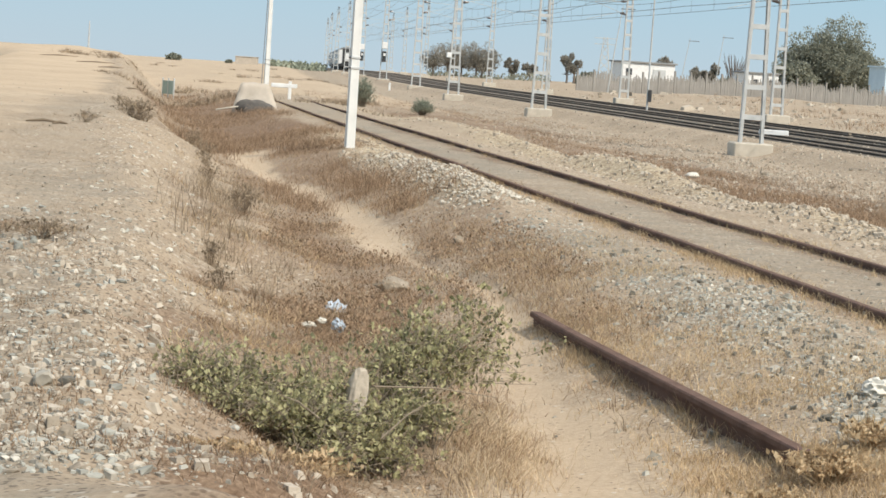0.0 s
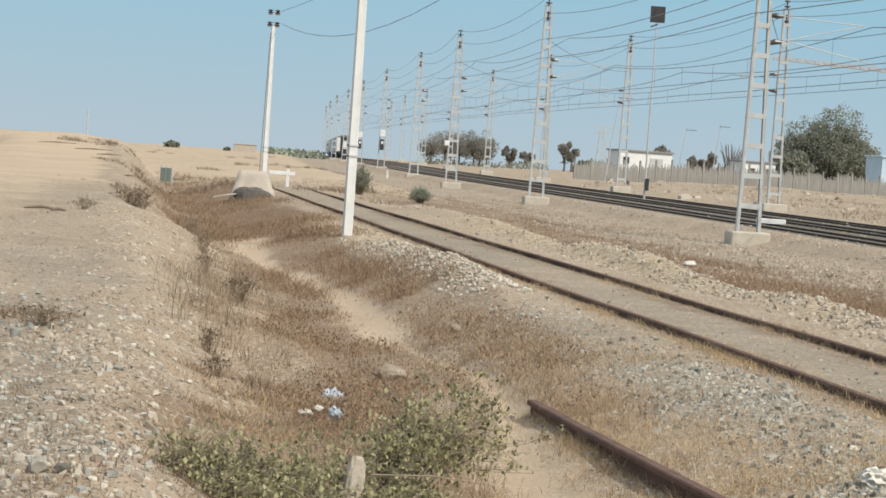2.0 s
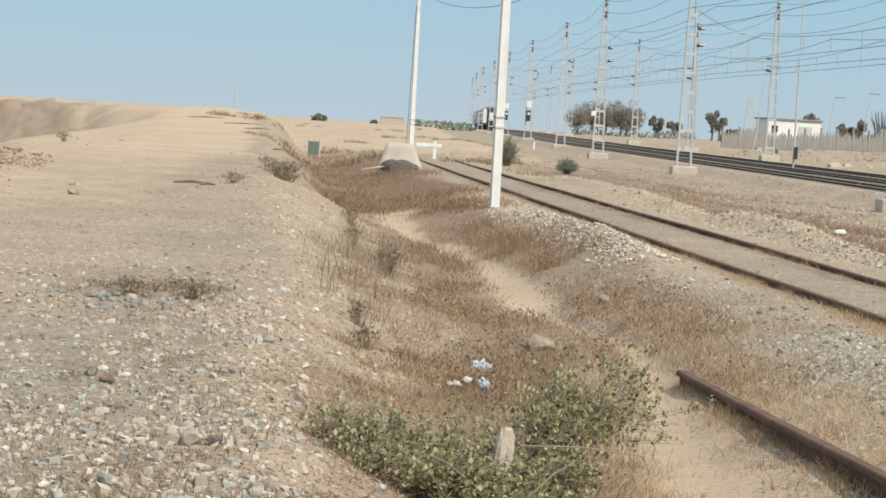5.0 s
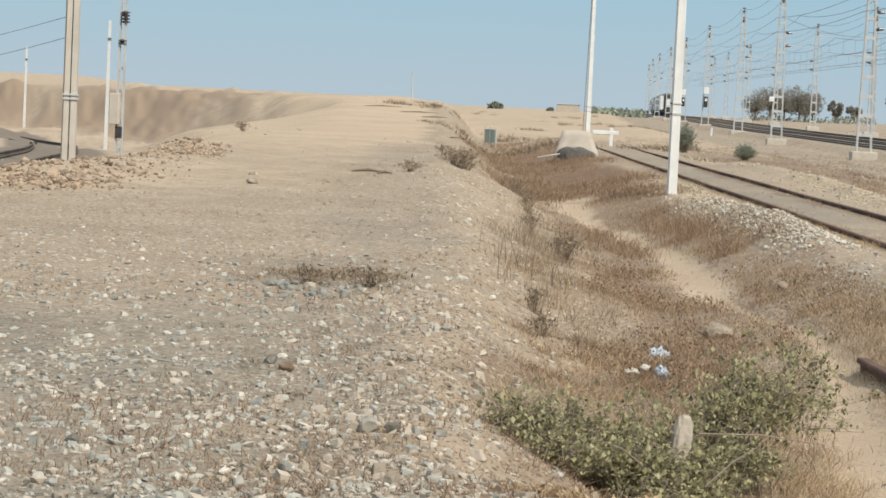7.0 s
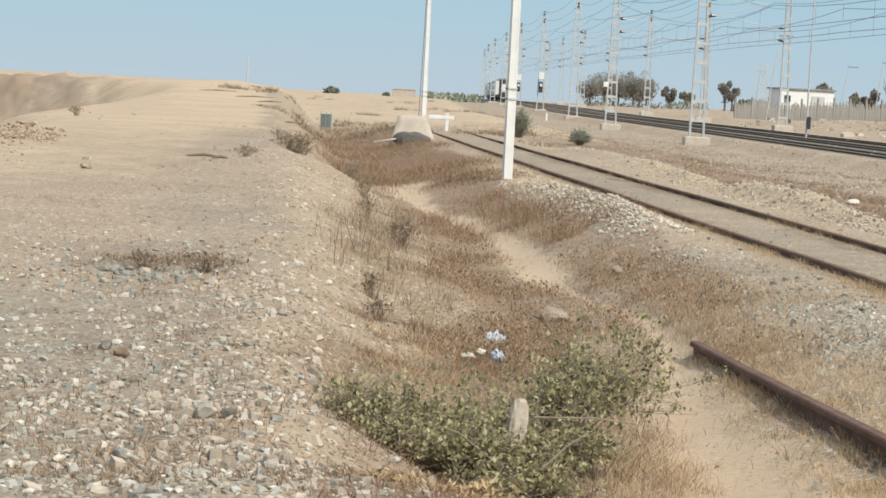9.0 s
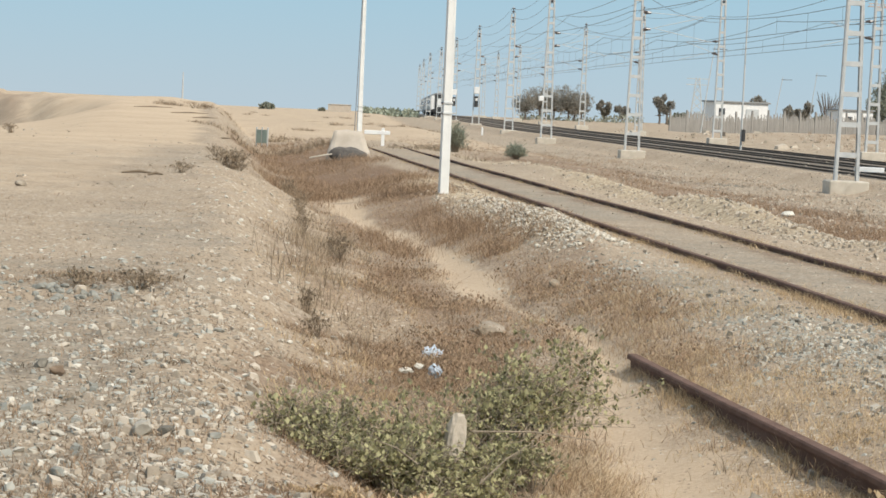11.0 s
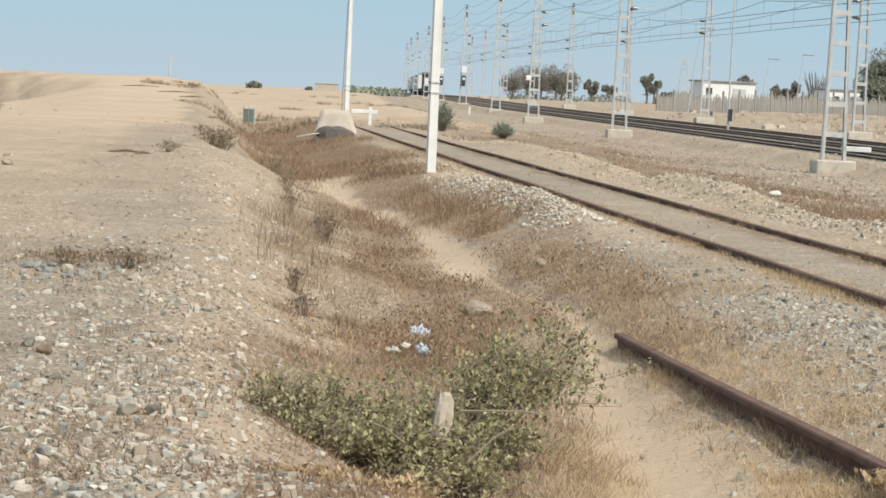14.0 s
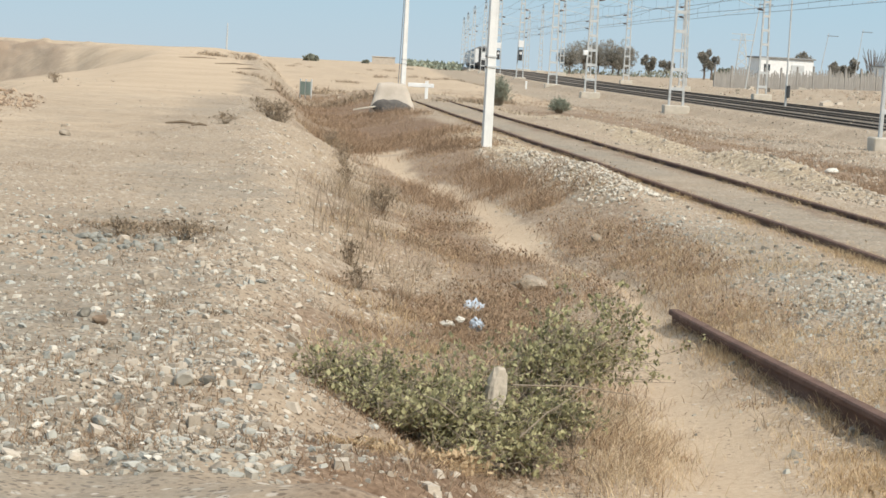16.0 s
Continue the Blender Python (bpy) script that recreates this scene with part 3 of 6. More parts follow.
def insulator_stack(p, x, z, size=0.16, n=3, name="insulator"):
    bm = bmesh.new()
    pts, rad = [], []
    for i in range(n):
        b = z + i * size * 0.55
        pts += [(x, 0, b), (x, 0, b + size * 0.18), (x, 0, b + size * 0.36), (x, 0, b + size * 0.5)]
        rad += [size * 0.25, size * 0.9, size * 0.55, size * 0.25]
    tube(bm, pts, rad, 10)
    return part(name, bm, INSULATOR, p, "dark ribbed insulator")


concrete_pole((-1.85, 46.2, hz(-1.85, 46.2)), 9.5, 0.155, 0.12, "tall white concrete pole standing beside the disused siding")
pole = concrete_pole((-8.25, 108, hz(-8.25, 108)), 7.25, 0.19, 0.13, "white concrete pole with dark insulators on its top")
for z in (7.2, 7.75):
    bm = bmesh.new()
    bar(bm, (-0.26, 0, z), (0.26, 0, z), 0.07)
    part("crossarm", bm, GALV, pole)
    for x in (-0.17, 0.17):
        insulator_stack(pole, x, z + 0.03, 0.17, 2)

part("stay", bar(bmesh.new(), (-0.27, -0.1, -0.3), (-0.12, -0.05, 6.9), 0.028, 0.028), WIRE, pole, "dark steel stay")

# ---- poles by the curved track ----
twin = thing("twin_pole", "double tan concrete pole beside the curved track", "pole", at=(-0.2997 * 56, 56, hz(-0.2997 * 56, 56) - 0.1), turn=8)
for x in (-0.075, 0.075):
    bm = bmesh.new()
    bar(bm, (x * 1.15, 0, -0.2), (x, 0, 8.2), 0.135, 0.22, taper=0.85)
    part("shaft", bm, TAN_POLE, twin)
for z in (1.9, 2.0, 4.6):
    bm = bmesh.new()
    box(bm, 0, 0, z, 0.36, 0.28, 0.05, 0.006)
    part("clamp", bm, GALV, twin, "steel clamp")
bm = bmesh.new()
tube(bm, [(-0.175, -0.02, 0), (-0.165, -0.02, 8)], 0.020, 8)
part("conduit", bm, CONCRETE, twin, "grey cable conduit")
switch_pole = thing("switch_pole", "slim steel pole carrying a grey cabinet and dark insulators", "pole", at=(-0.2777 * 60, 60, hz(-0.2777 * 60, 60) - 0.05))
bm = bmesh.new()
for x in (-0.06, 0.06):
    bar(bm, (x * 1.3, 0, -0.2), (x, 0, 8.0), 0.045, 0.10)
for z in np.arange(0.5, 8, 0.7):
    bar(bm, (-0.07, 0, z), (0.07, 0, z), 0.03, 0.09)
part("shaft", bm, GALV, switch_pole)
bm = bmesh.new()
box(bm, -0.10, -0.14, 1.55, 0.26, 0.22, 0.80, 0.015)
part("cabinet", bm, CONCRETE, switch_pole, "grey switch cabinet")
bm = bmesh.new()
box(bm, 0, -0.02, 0.95, 0.17, 0.17, 0.3, 0.01)
part("cable_box", bm, BLACK, switch_pole, "black cable box")
insulator_stack(switch_pole, 0.0, 3.2, 0.14, 2)
insulator_stack(switch_pole, 0.06, 3.75, 0.15, 4)
for xr, y, tall in ((-0.2835, 105, 5.9), (-0.3200, 150, 5.5)):
    x = xr * y
    p = thing("slim_pole", "slim pale concrete pole along the curved track", "pole", "slim poles along the curved track", at=(x, y, hz(x, y)))
    bm = bmesh.new()
    bar(bm, (0, 0, -0.3), (0, 0, tall), 0.14, 0.14, taper=0.7)
    part("shaft", bm, POLE, p)
    insulator_stack(p, 0, tall - 0.9, 0.12, 2)
curve_track = thing("curved_track", "curved single railway track in a shallow cutting", "railway track", kind="structure")


def smooth_line(pts, n):
    """A soft curve through points."""
    out = []
    for i in range(len(pts) - 1):
        p = [Vector((*pts[min(max(k, 0), len(pts) - 1)], 0)) for k in (i - 1, i, i + 1, i + 2)]
        for t in np.linspace(0, 1, n, endpoint=False):
            out.append(0.5 * ((2 * p[1]) + (p[2] - p[0]) * t + (2 * p[0] - 5 * p[1] + 4 * p[2] - p[3]) * t * t + (3 * p[1] - p[0] - 3 * p[2] + p[3]) * t ** 3))
    return out


mid = smooth_line(CURVE, 8)
for off in (-0.75, 0.75):
    pts = []
    for i, p in enumerate(mid):
        ax = (mid[min(i + 1, len(mid) - 1)] - mid[max(i - 1, 0)]).normalized()
        q = p + Vector((ax.y, -ax.x, 0)) * off
        pts.append((q.x, q.y, float(bare_height(p.x, p.y)) + 0.04))
    bm = bmesh.new()
    rail_mesh(bm, pts)
    part("rail", bm, RAIL_MAIN, curve_track)

# ---- buffer stop at the siding's end ----
def lumpy(bm, centre, size, seed, cuts=2, jitter=0.18, flat=0.0):
    """An uneven rounded lump."""
    one = bmesh.new()
    bmesh.ops.create_icosphere(one, subdivisions=cuts, radius=0.5)
    for v in one.verts:
        k = 1 + jitter * noise.noise(v.co * 3.1 + Vector((seed * 7.3, seed, 0))) * 2
        v.co = Vector((v.co.x * size[0] * k, v.co.y * size[1] * k, max(v.co.z * k, -0.5 + flat) * size[2])) + Vector(centre)
    twin_v = {v: bm.verts.new(v.co) for v in one.verts}
    for f in one.faces:
        bm.faces.new([twin_v[v] for v in f.verts])
    one.free()
    return bm


gx, gy = -5.93, 73.6
g = hz(gx, gy)
mound = thing("buffer_block", "weathered earthy concrete block beside the disused siding", "buffer stop", at=(gx, gy, g), turn=6)
bm = bmesh.new()
bmesh.ops.create_cube(bm, size=1)
bmesh.ops.subdivide_edges(bm, edges=bm.edges[:], cuts=5, use_grid_fill=True)
for v in bm.verts:
    k = 1 - 0.42 * (v.co.z + 0.5)
    lump = 0.05 * noise.noise(v.co * 4)
    v.co = Vector((v.co.x * 1.46 * k + lump - 0.06 * v.co.z, v.co.y * 1.3 * k + lump, (v.co.z + 0.45) * 0.90 - 0.07 * abs(v.co.x) + lump))
for f in bm.faces:
    f.smooth = True
part("block", bm, EARTH_BLOCK, mound)
# blackish lump added where the block has a dark arch opening
bm = bmesh.new()
lumpy(bm, (0.06, -0.66, 0.02), (1.10, 0.50, 0.70), 3, 3, 0.20, 0.25)
for f in bm.faces:
    f.smooth = True
tagged(part("arch_lump", bm, ARCH_DARK), "blackish lump in place of the dark opening at the concrete block's foot", "rag heap").location = (gx, gy, g)
bm = tube(bmesh.new(), [(gx - 1.12, gy - 0.8, max(hz(gx - 1.12, gy - 0.8) + 0.06, g - 0.02)), (gx - 0.8, gy - 0.78, g + 0.05), (gx - 0.40, gy - 0.72, g + 0.13)], [0.025, 0.028, 0.025], 8)
tagged(part("fallen_pole", bm, CONCRETE), "pale pole lying against the concrete block", "pole")
stop = thing("stop_beam", "white painted crossbeam on a short white post", "buffer beam", at=(-0.0675 * 90, 90, hz(-6.08, 90)), turn=4)
bm = bmesh.new()
box(bm, -0.12, 0, 0.50, 0.98, 0.14, 0.15, 0.015)
part("crossbeam", bm, WHITE, stop)
bm = bmesh.new()
box(bm, 0.10, 0, 0.22, 0.12, 0.12, 0.60, 0.01)
part("post", bm, WHITE, stop)
bm = bmesh.new()
box(bm, 0.10, 0, 0.62, 0.12, 0.12, 0.10, 0.01)
part("cap", bm, WHITE, stop)

# small panel behind the bank's edge
sx, sy = -0.1171 * 98, 98
panel = thing("sheet_panel", "weathered grey-green sheet panel on posts in the ditch", "panel", at=(sx, sy, hz(sx, sy)), turn=-38)
for x in (-0.32, 0.0, 0.32):
    bm = bmesh.new()
    box(bm, x, 0, 0.35, 0.05, 0.05, 0.95, 0.004)
    part("post", bm, GALV, panel)
for x in (-0.16, 0.16):
    bm = bmesh.new()
    box(bm, x, -0.03, 0.45, 0.27, 0.02, 0.55, 0.003)
    part("sheet", bm, SIGN, panel)


# ---- overhead line of the main railway ----
def pin_insulator(p, x, z):
    """A pin with two wide sheds set apart."""
    bm = bmesh.new()
    tube(bm, [(x, 0, z), (x, 0, z + 0.05), (x, 0, z + 0.09), (x, 0, z + 0.15), (x, 0, z + 0.17), (x, 0, z + 0.32), (x, 0, z + 0.36), (x, 0, z + 0.43), (x, 0, z + 0.46)],
         [0.04, 0.05, 0.19, 0.15, 0.035, 0.035, 0.17, 0.13, 0.04], 12)
    return part("insulator", bm, INSULATOR, p, "dark two-shed insulator")


def build_mast(tall, foot=0.82, head=0.36, deep=0.0):
    """A laddered steel mast: two channel legs joined by batten plates, on a concrete footing."""
    m = thing("overhead_line_mast", "laddered galvanised mast on a concrete footing beside the tracks", "mast", "overhead line masts")
    bm = bmesh.new()
    box(bm, 0, 0, 0.10 - deep, 1.35, 1.1, 0.75 + 0.3 * deep, 0.04)
    part("footing", bm, CONCRETE, m, "pale concrete footing")
    for sgn in (-1, 1):
        bm = bmesh.new()
        a, b = Vector((sgn * foot / 2, 0, 0.45 - deep)), Vector((sgn * head / 2, 0, tall))
        bar(bm, a, b, 0.035, 0.22)
        for d in (-0.10, 0.10):
            bar(bm, a + Vector((-sgn * 0.05, d, 0)), b + Vector((-sgn * 0.05, d, 0)), 0.08, 0.02)
        part("leg", bm, GALV, m)
    z = 1.0
    while z < tall - 0.2:
        k = (z - 0.45) / (tall - 0.45)
        w = foot + (head - foot) * k
        bm = bmesh.new()
        box(bm, 0, -0.11, z, w, 0.015, 0.17, 0.003)
        box(bm, 0, 0.11, z, w, 0.015, 0.17, 0.003)
        part("batten", bm, GALV, m)
        z += 1.02
    for z in (tall + 0.05, tall - 0.75):
        bm = bmesh.new()
        box(bm, 0, 0, z, 0.46, 0.10, 0.06, 0.005)
        part("crossarm", bm, GALV, m)
        pin_insulator(m, 0.0, z + 0.03)
    bm = bmesh.new()
    bar(bm, (0, 0, tall), (0, 0, tall + 0.7), 0.05)
    part("finial", bm, GALV, m)
    return m


def add_arm(m, side, reach):
    """A cantilever that holds messenger and contact wire over a track."""
    bm = bmesh.new()
    tube(bm, [(side * 0.2, 0, 6.5), (side * reach, 0, 7.35)], 0.019, 6)
    tube(bm, [(side * 0.2, 0, 7.5), (side * reach, 0, 7.35)], 0.016, 6)
    tube(bm, [(side * 0.9, 0, 6.65), (side * (reach + 0.5), 0, 6.05)], 0.018, 6)
    part("cantilever", bm, GALV, m)
    for z, tz in ((6.5, 6.6), (7.5, 7.48)):
        bm = bmesh.new()
        tube(bm, [(side * 0.22, 0, z), (side * 0.45, 0, tz), (side * 0.7, 0, z + 0.1 if z < 7 else z - 0.03)], [0.05, 0.10, 0.05], 8)
        part("arm_insulator", bm, INSULATOR, m, "dark arm insulator")


NEAR = [(16.5, 38), (10.3, 81), (4.83, 128), (0.30, 168), (-2.95, 210), (-7.3, 262), (-11.6, 312), (-15.6, 360), (-19.4, 405), (-23.0, 455), (-26.6, 510)]
FAR = [(22.6, 86), (17.8, 130), (12.75, 175), (8.6, 215), (4.3, 262), (0.2, 312), (-3.8, 360), (-8.0, 410), (-11.5, 460)]


def mast_z(x, y):
    """Level of a mast's reference: by the main line, not by the slope its footing stands in."""
    return hz(x, y) - 0.02 if x > main_x(y) else max(hz(x, y), track_z(y) - 0.06)


near_mast = build_mast(10.3, deep=0.40)
add_arm(near_mast, 1, 3.5)
far_mast = build_mast(11.0, 0.7, 0.34)
add_arm(far_mast, -1, 2.6)
for k, (x, y) in enumerate(NEAR):
    m = near_mast if k == 0 else copy_thing(near_mast, Matrix())
    m.matrix_basis = pose(x, y, mast_z(x, y), 0, 0, 6)
    if y in (168, 262, 312):
        low = 0.9 if y == 168 else 0.0
        part("signal_box", box(bmesh.new(), -0.05 - 0.5 * low, -0.32, 3.75 - low, 0.58 - 0.26 * low, 0.36, 0.72 - 0.4 * low, 0.04), WHITE, m, "white signal box")
        if y > 200:
            part("signal_head", box(bmesh.new(), -0.05, -0.34, 2.55, 0.42, 0.30, 1.15, 0.05), BLACK, m, "black signal head")
            part("signal_hood", box(bmesh.new(), -0.05, -0.56, 2.75, 0.26, 0.16, 0.30, 0.03), WHITE, m, "white signal hood")
for k, (x, y) in enumerate(FAR):
    m = far_mast if k == 0 else copy_thing(far_mast, Matrix())
    m.matrix_basis = pose(x, y, hz(x, y) - 0.02, 0, 0, 6)


def wire(points, r=0.014, sag=0.0, n=8):
    """A wire strung through supports, sagging between them."""
    pts = []
    for a, b in zip(points, points[1:]):
        a, b = Vector(a), Vector(b)
        for t in np.linspace(0, 1, n, endpoint=False):
            p = a.lerp(b, t)
            p.z -= sag * 4 * t * (1 - t)
            pts.append(p)
    pts.append(Vector(points[-1]))
    bm = bmesh.new()
    tube(bm, pts, r, 4)
    return bm


def overhead(row, side, zs, sag, r=0.014):
    pts = [(x + side, y, mast_z(x, y) + zs) for x, y in row]
    return wire(pts, r, sag)


line_group = "overhead wires of the main line"
for row, side, z in ((NEAR, -0.12, 10.75), (NEAR, 0.12, 9.95), (FAR, 0.12, 11.45), (FAR, -0.12, 10.65)):
    tagged(part("feeder_wire", overhead(row, side, z, 0.65, 0.014), WIRE), "dark sagging feeder wire on the mast tops", "wire", line_group)
for row, side in ((NEAR, 3.7), (FAR, -2.8)):
    span = thing("catenary", "dark messenger and contact wires over a track", "overhead wire", line_group)
    part("messenger_wire", overhead(row, side, 7.3, 0.55, 0.014), WIRE, span)
    part("contact_wire", overhead(row, side, 6.05, 0.04, 0.014), WIRE, span)
    bm = bmesh.new()
    for (x0, y0), (x1, y1) in zip(row, row[1:]):
        for t in np.linspace(0.1, 0.9, 7):
            x, y = x0 + (x1 - x0) * t + side, y0 + (y1 - y0) * t
            z = mast_z(x0, y0) * (1 - t) + mast_z(x1, y1) * t
            bar(bm, (x, y, z + 6.05), (x, y, z + 7.3 - 0.55 * 4 * t * (1 - t)), 0.012)
    tagged(part("droppers", bm, WIRE, span), kind="stuff")
for row, side, z, sag in ((NEAR, -0.38, 7.5, 0.25), (NEAR, -0.38, 8.5, 0.30), (NEAR, 1.2, 8.7, 0.55), (NEAR, 7.4, 7.3, 0.5), (NEAR, 7.4, 6.05, 0.05), (FAR, -1.0, 9.3, 0.6)):
    tagged(part("line_wire", overhead(row, side, z, sag, 0.015), WIRE), "dark wire strung along the main line", "wire", line_group)
# crossing spans between the two rows
for a, b in ((2, 2), (1, 1), (3, 3)):
    (x0, y0), (x1, y1) = NEAR[a], FAR[b]
    tagged(part("cross_span_wire", wire([(x0, y0, mast_z(x0, y0) + 8.6), (x1, y1, mast_z(x1, y1) + 8.9)], 0.015, 0.5), WIRE), "dark cross-span wire between opposite masts", "wire", line_group)
(x0, y0), top = (-8.25, 108), hz(-8.25, 108)
for z, s1, e in ((7.9, 0.35, (4.0, 52, 9.2)), (7.35, 1.9, (3.4, 50, 8.3))):
    tagged(part("line_wire", wire([(x0 + 0.35, y0, top + z), e], 0.012, s1, 14), WIRE), "thin dark wire strung from the white pole", "wire", "wires of the white pole")
for z0 in (3.1, 2.6):
    tagged(part("line_wire", wire([(-0.2997 * 56, 56, z0), (-29, 64, z0 - 2.0)], 0.007, 0.25, 10), WIRE), "thin dark wire along the curved track", "wire", "wires of the curved track")

# tall post with a dark board on top
x, y = 0.0829 * 150, 150
board_post = thing("board_post", "tall thin steel post with a dark square board on top", "signal post", at=(x, y, hz(x, y)))
bm = bmesh.new()
tube(bm, [(0, 0, -0.2), (0, 0, 5), (0.03, 0, 11.0)], [0.07, 0.05, 0.035], 10)
part("post", bm, GALV, board_post)
bm = bmesh.new()
box(bm, 0.05, -0.08, 11.55, 0.92, 0.06, 1.02, 0.02)
part("board", bm, BLACK, board_post, "dark grey square board")
bm = bmesh.new()
bar(bm, (-0.35, 0, 10.75), (0.1, 0, 10.95), 0.08)
part("bracket", bm, INSULATOR, board_post)
bm = bmesh.new()
box(bm, 0.12, -0.12, 0.9, 0.22, 0.22, 0.75, 0.02)
part("control_box", bm, BLACK, board_post, "black control box")


# ---- train standing on the main line ----
def coach_end_x(y):
    return float(main_x(y)) + 0.75


def build_coach(y0, last):
    length = 25.2
    x0, x1 = coach_end_x(y0), coach_end_x(y0 + length)
    c = thing("passenger_coach", "grey passenger coach standing on the main line", "railway coach", "coaches of the train", at=(x0, y0, track_z(y0 + 12) + 0.18), turn=-math.degrees(math.atan2(x1 - x0, length)))
    prof = [(-1.40, 1.05), (-1.42, 2.2), (-1.38, 3.35), (-1.15, 3.80), (-0.65, 4.05), (0, 4.12), (0.65, 4.05), (1.15, 3.80), (1.38, 3.35), (1.42, 2.2), (1.40, 1.05)]

    def shell(lo, hi, a, b, grow=0.0):
        bm = bmesh.new()
        rings = [[bm.verts.new((px * (1 + grow), yy, pz + grow)) for px, pz in prof[lo:hi]] for yy in (a, b)]
        n = len(rings[0])
        for j in range(n - 1):
            bm.faces.new((rings[0][j], rings[0][j + 1], rings[1][j + 1], rings[1][j]))
        bm.faces.new((rings[0][0], rings[1][0], rings[1][-1], rings[0][-1]))
        bm.faces.new(rings[0][::-1])
        bm.faces.new(rings[1])
        return bm
    part("body", shell(0, 11, 0.15, length - 0.15), COACH, c)
    part("roof", shell(2, 9, 0.12, length - 0.12, 0.008), ROOF, c, "dark grey roof")
    wm = bmesh.new()
    box(wm, 0, 0, 0, 0.05, 1.35, 0.85, 0.02)
    me = bpy.data.meshes.new("window")
    wm.to_mesh(me)
    wm.free()
    me.materials.append(COACH_DARK)
    for sgn in (-1, 1):
        for k in range(10):
            shared("window", me, c, pose(sgn * 1.41, 3.0 + k * 2.13, 2.55))
        for k in (1.1, length - 1.1):
            bm = bmesh.new()
            box(bm, sgn * 1.415, k, 2.1, 0.04, 0.8, 2.0, 0.02)
            part("door", bm, WHITE, c, "pale side door")
    for k in (4.0, length - 4.0):
        bm = bmesh.new()
        box(bm, 0, k, 0.62, 2.1, 2.9, 0.55, 0.05)
        part("bogie", bm, BLACK, c, "black bogie")
        for a in (-1.25, 1.25):
            for sgn in (-0.75, 0.75):
                bm = bmesh.new()
                tube(bm, [(sgn - 0.07, k + a, 0.46), (sgn + 0.07, k + a, 0.46)], 0.46, 16)
                part("wheel", bm, BLACK, c)
    bm = bmesh.new()
    box(bm, 0, length / 2, 0.75, 2.3, 12, 0.5, 0.05)
    part("underframe", bm, BLACK, c, "black underframe")
    if last:
        for sgn in (-1, 1):
            bm = bmesh.new()
            box(bm, sgn * 1.08, 0.10, 2.35, 0.58, 0.10, 2.5, 0.03)
            part("end_panel", bm, WHITE, c, "white end panel")
        bm = bmesh.new()
        box(bm, 0, 0.09, 2.45, 1.38, 0.09, 2.75, 0.03)
        part("gangway", bm, BLACK, c, "dark gangway surround")
        bm = bmesh.new()
        box(bm, 0.08, 0.03, 2.30, 0.72, 0.05, 1.35, 0.02)
        part("end_door", bm, WHITE, c, "pale end door")
        bm = bmesh.new()
        box(bm, 0, 0.05, 0.85, 2.5, 0.30, 0.55, 0.04)
        part("headstock", bm, BLACK, c)
        for sgn in (-0.87, 0.87):
            bm = bmesh.new()
            tube(bm, [(sgn, 0.1, 0.98), (sgn, -0.35, 0.98), (sgn, -0.36, 0.98), (sgn, -0.42, 0.98)], [0.09, 0.09, 0.24, 0.22], 14)
            part("buffer", bm, BLACK, c)
    return c


for k in range(7):
    build_coach(430 + k * 26.2, k == 0)

# ---- wall, houses and poles beyond the line ----
wall = thing("pale_fence", "long weathered grey fence of upright pales behind the railway", "wall", kind="structure")
WX0, WY0, WX1, WY1 = 0.0530 * 255, 255, 0.215 * 285, 285
count = 26
run = math.hypot(WX1 - WX0, WY1 - WY0) / count
pales = random.Random(5)
panels = []
for low, high, gaps in ((2.05, 2.40, 0.0), (1.80, 2.35, 0.12), (1.60, 2.15, 0.22)):
    pm = bmesh.new()
    box(pm, 0, 0.03, 0.75, run - 0.14, 0.05, 1.5, 0.012)
    for k in range(17):
        tall = pales.uniform(low, high)
        if pales.random() > gaps:
            box(pm, (k - 8) * (run - 0.2) / 17 + pales.gauss(0, 0.014), 0, tall / 2, 0.088, 0.05, tall, 0.008)
    box(pm, 0, 0.05, 1.62, run - 0.1, 0.04, 0.07, 0.006)
    me = bpy.data.meshes.new("panel")
    pm.to_mesh(me)
    pm.free()
    me.materials.append(PANEL)
    panels.append(me)
pm = bmesh.new()
box(pm, 0, 0, 1.20, 0.17, 0.18, 2.65, 0.015)
me_post = bpy.data.meshes.new("post")
pm.to_mesh(me_post)
pm.free()
me_post.materials.append(PANEL)
turn = math.degrees(math.atan2(WY1 - WY0, WX1 - WX0))
for k in range(count + 1):
    t = k / count
    x, y = WX0 + (WX1 - WX0) * t, WY0 + (WY1 - WY0) * t
    z = hz(x, y) - 0.1
    shared("post", me_post, wall, pose(x, y, z, 0, 0, turn))
    if k < count:
        u = (k + 0.5) / count
        x, y = WX0 + (WX1 - WX0) * u, WY0 + (WY1 - WY0) * u
        shared("panel", pales.choice(panels), wall, pose(x, y, hz(x, y) - 0.1 + 0.06 * math.sin(k * 2.3), 0, 0, turn))


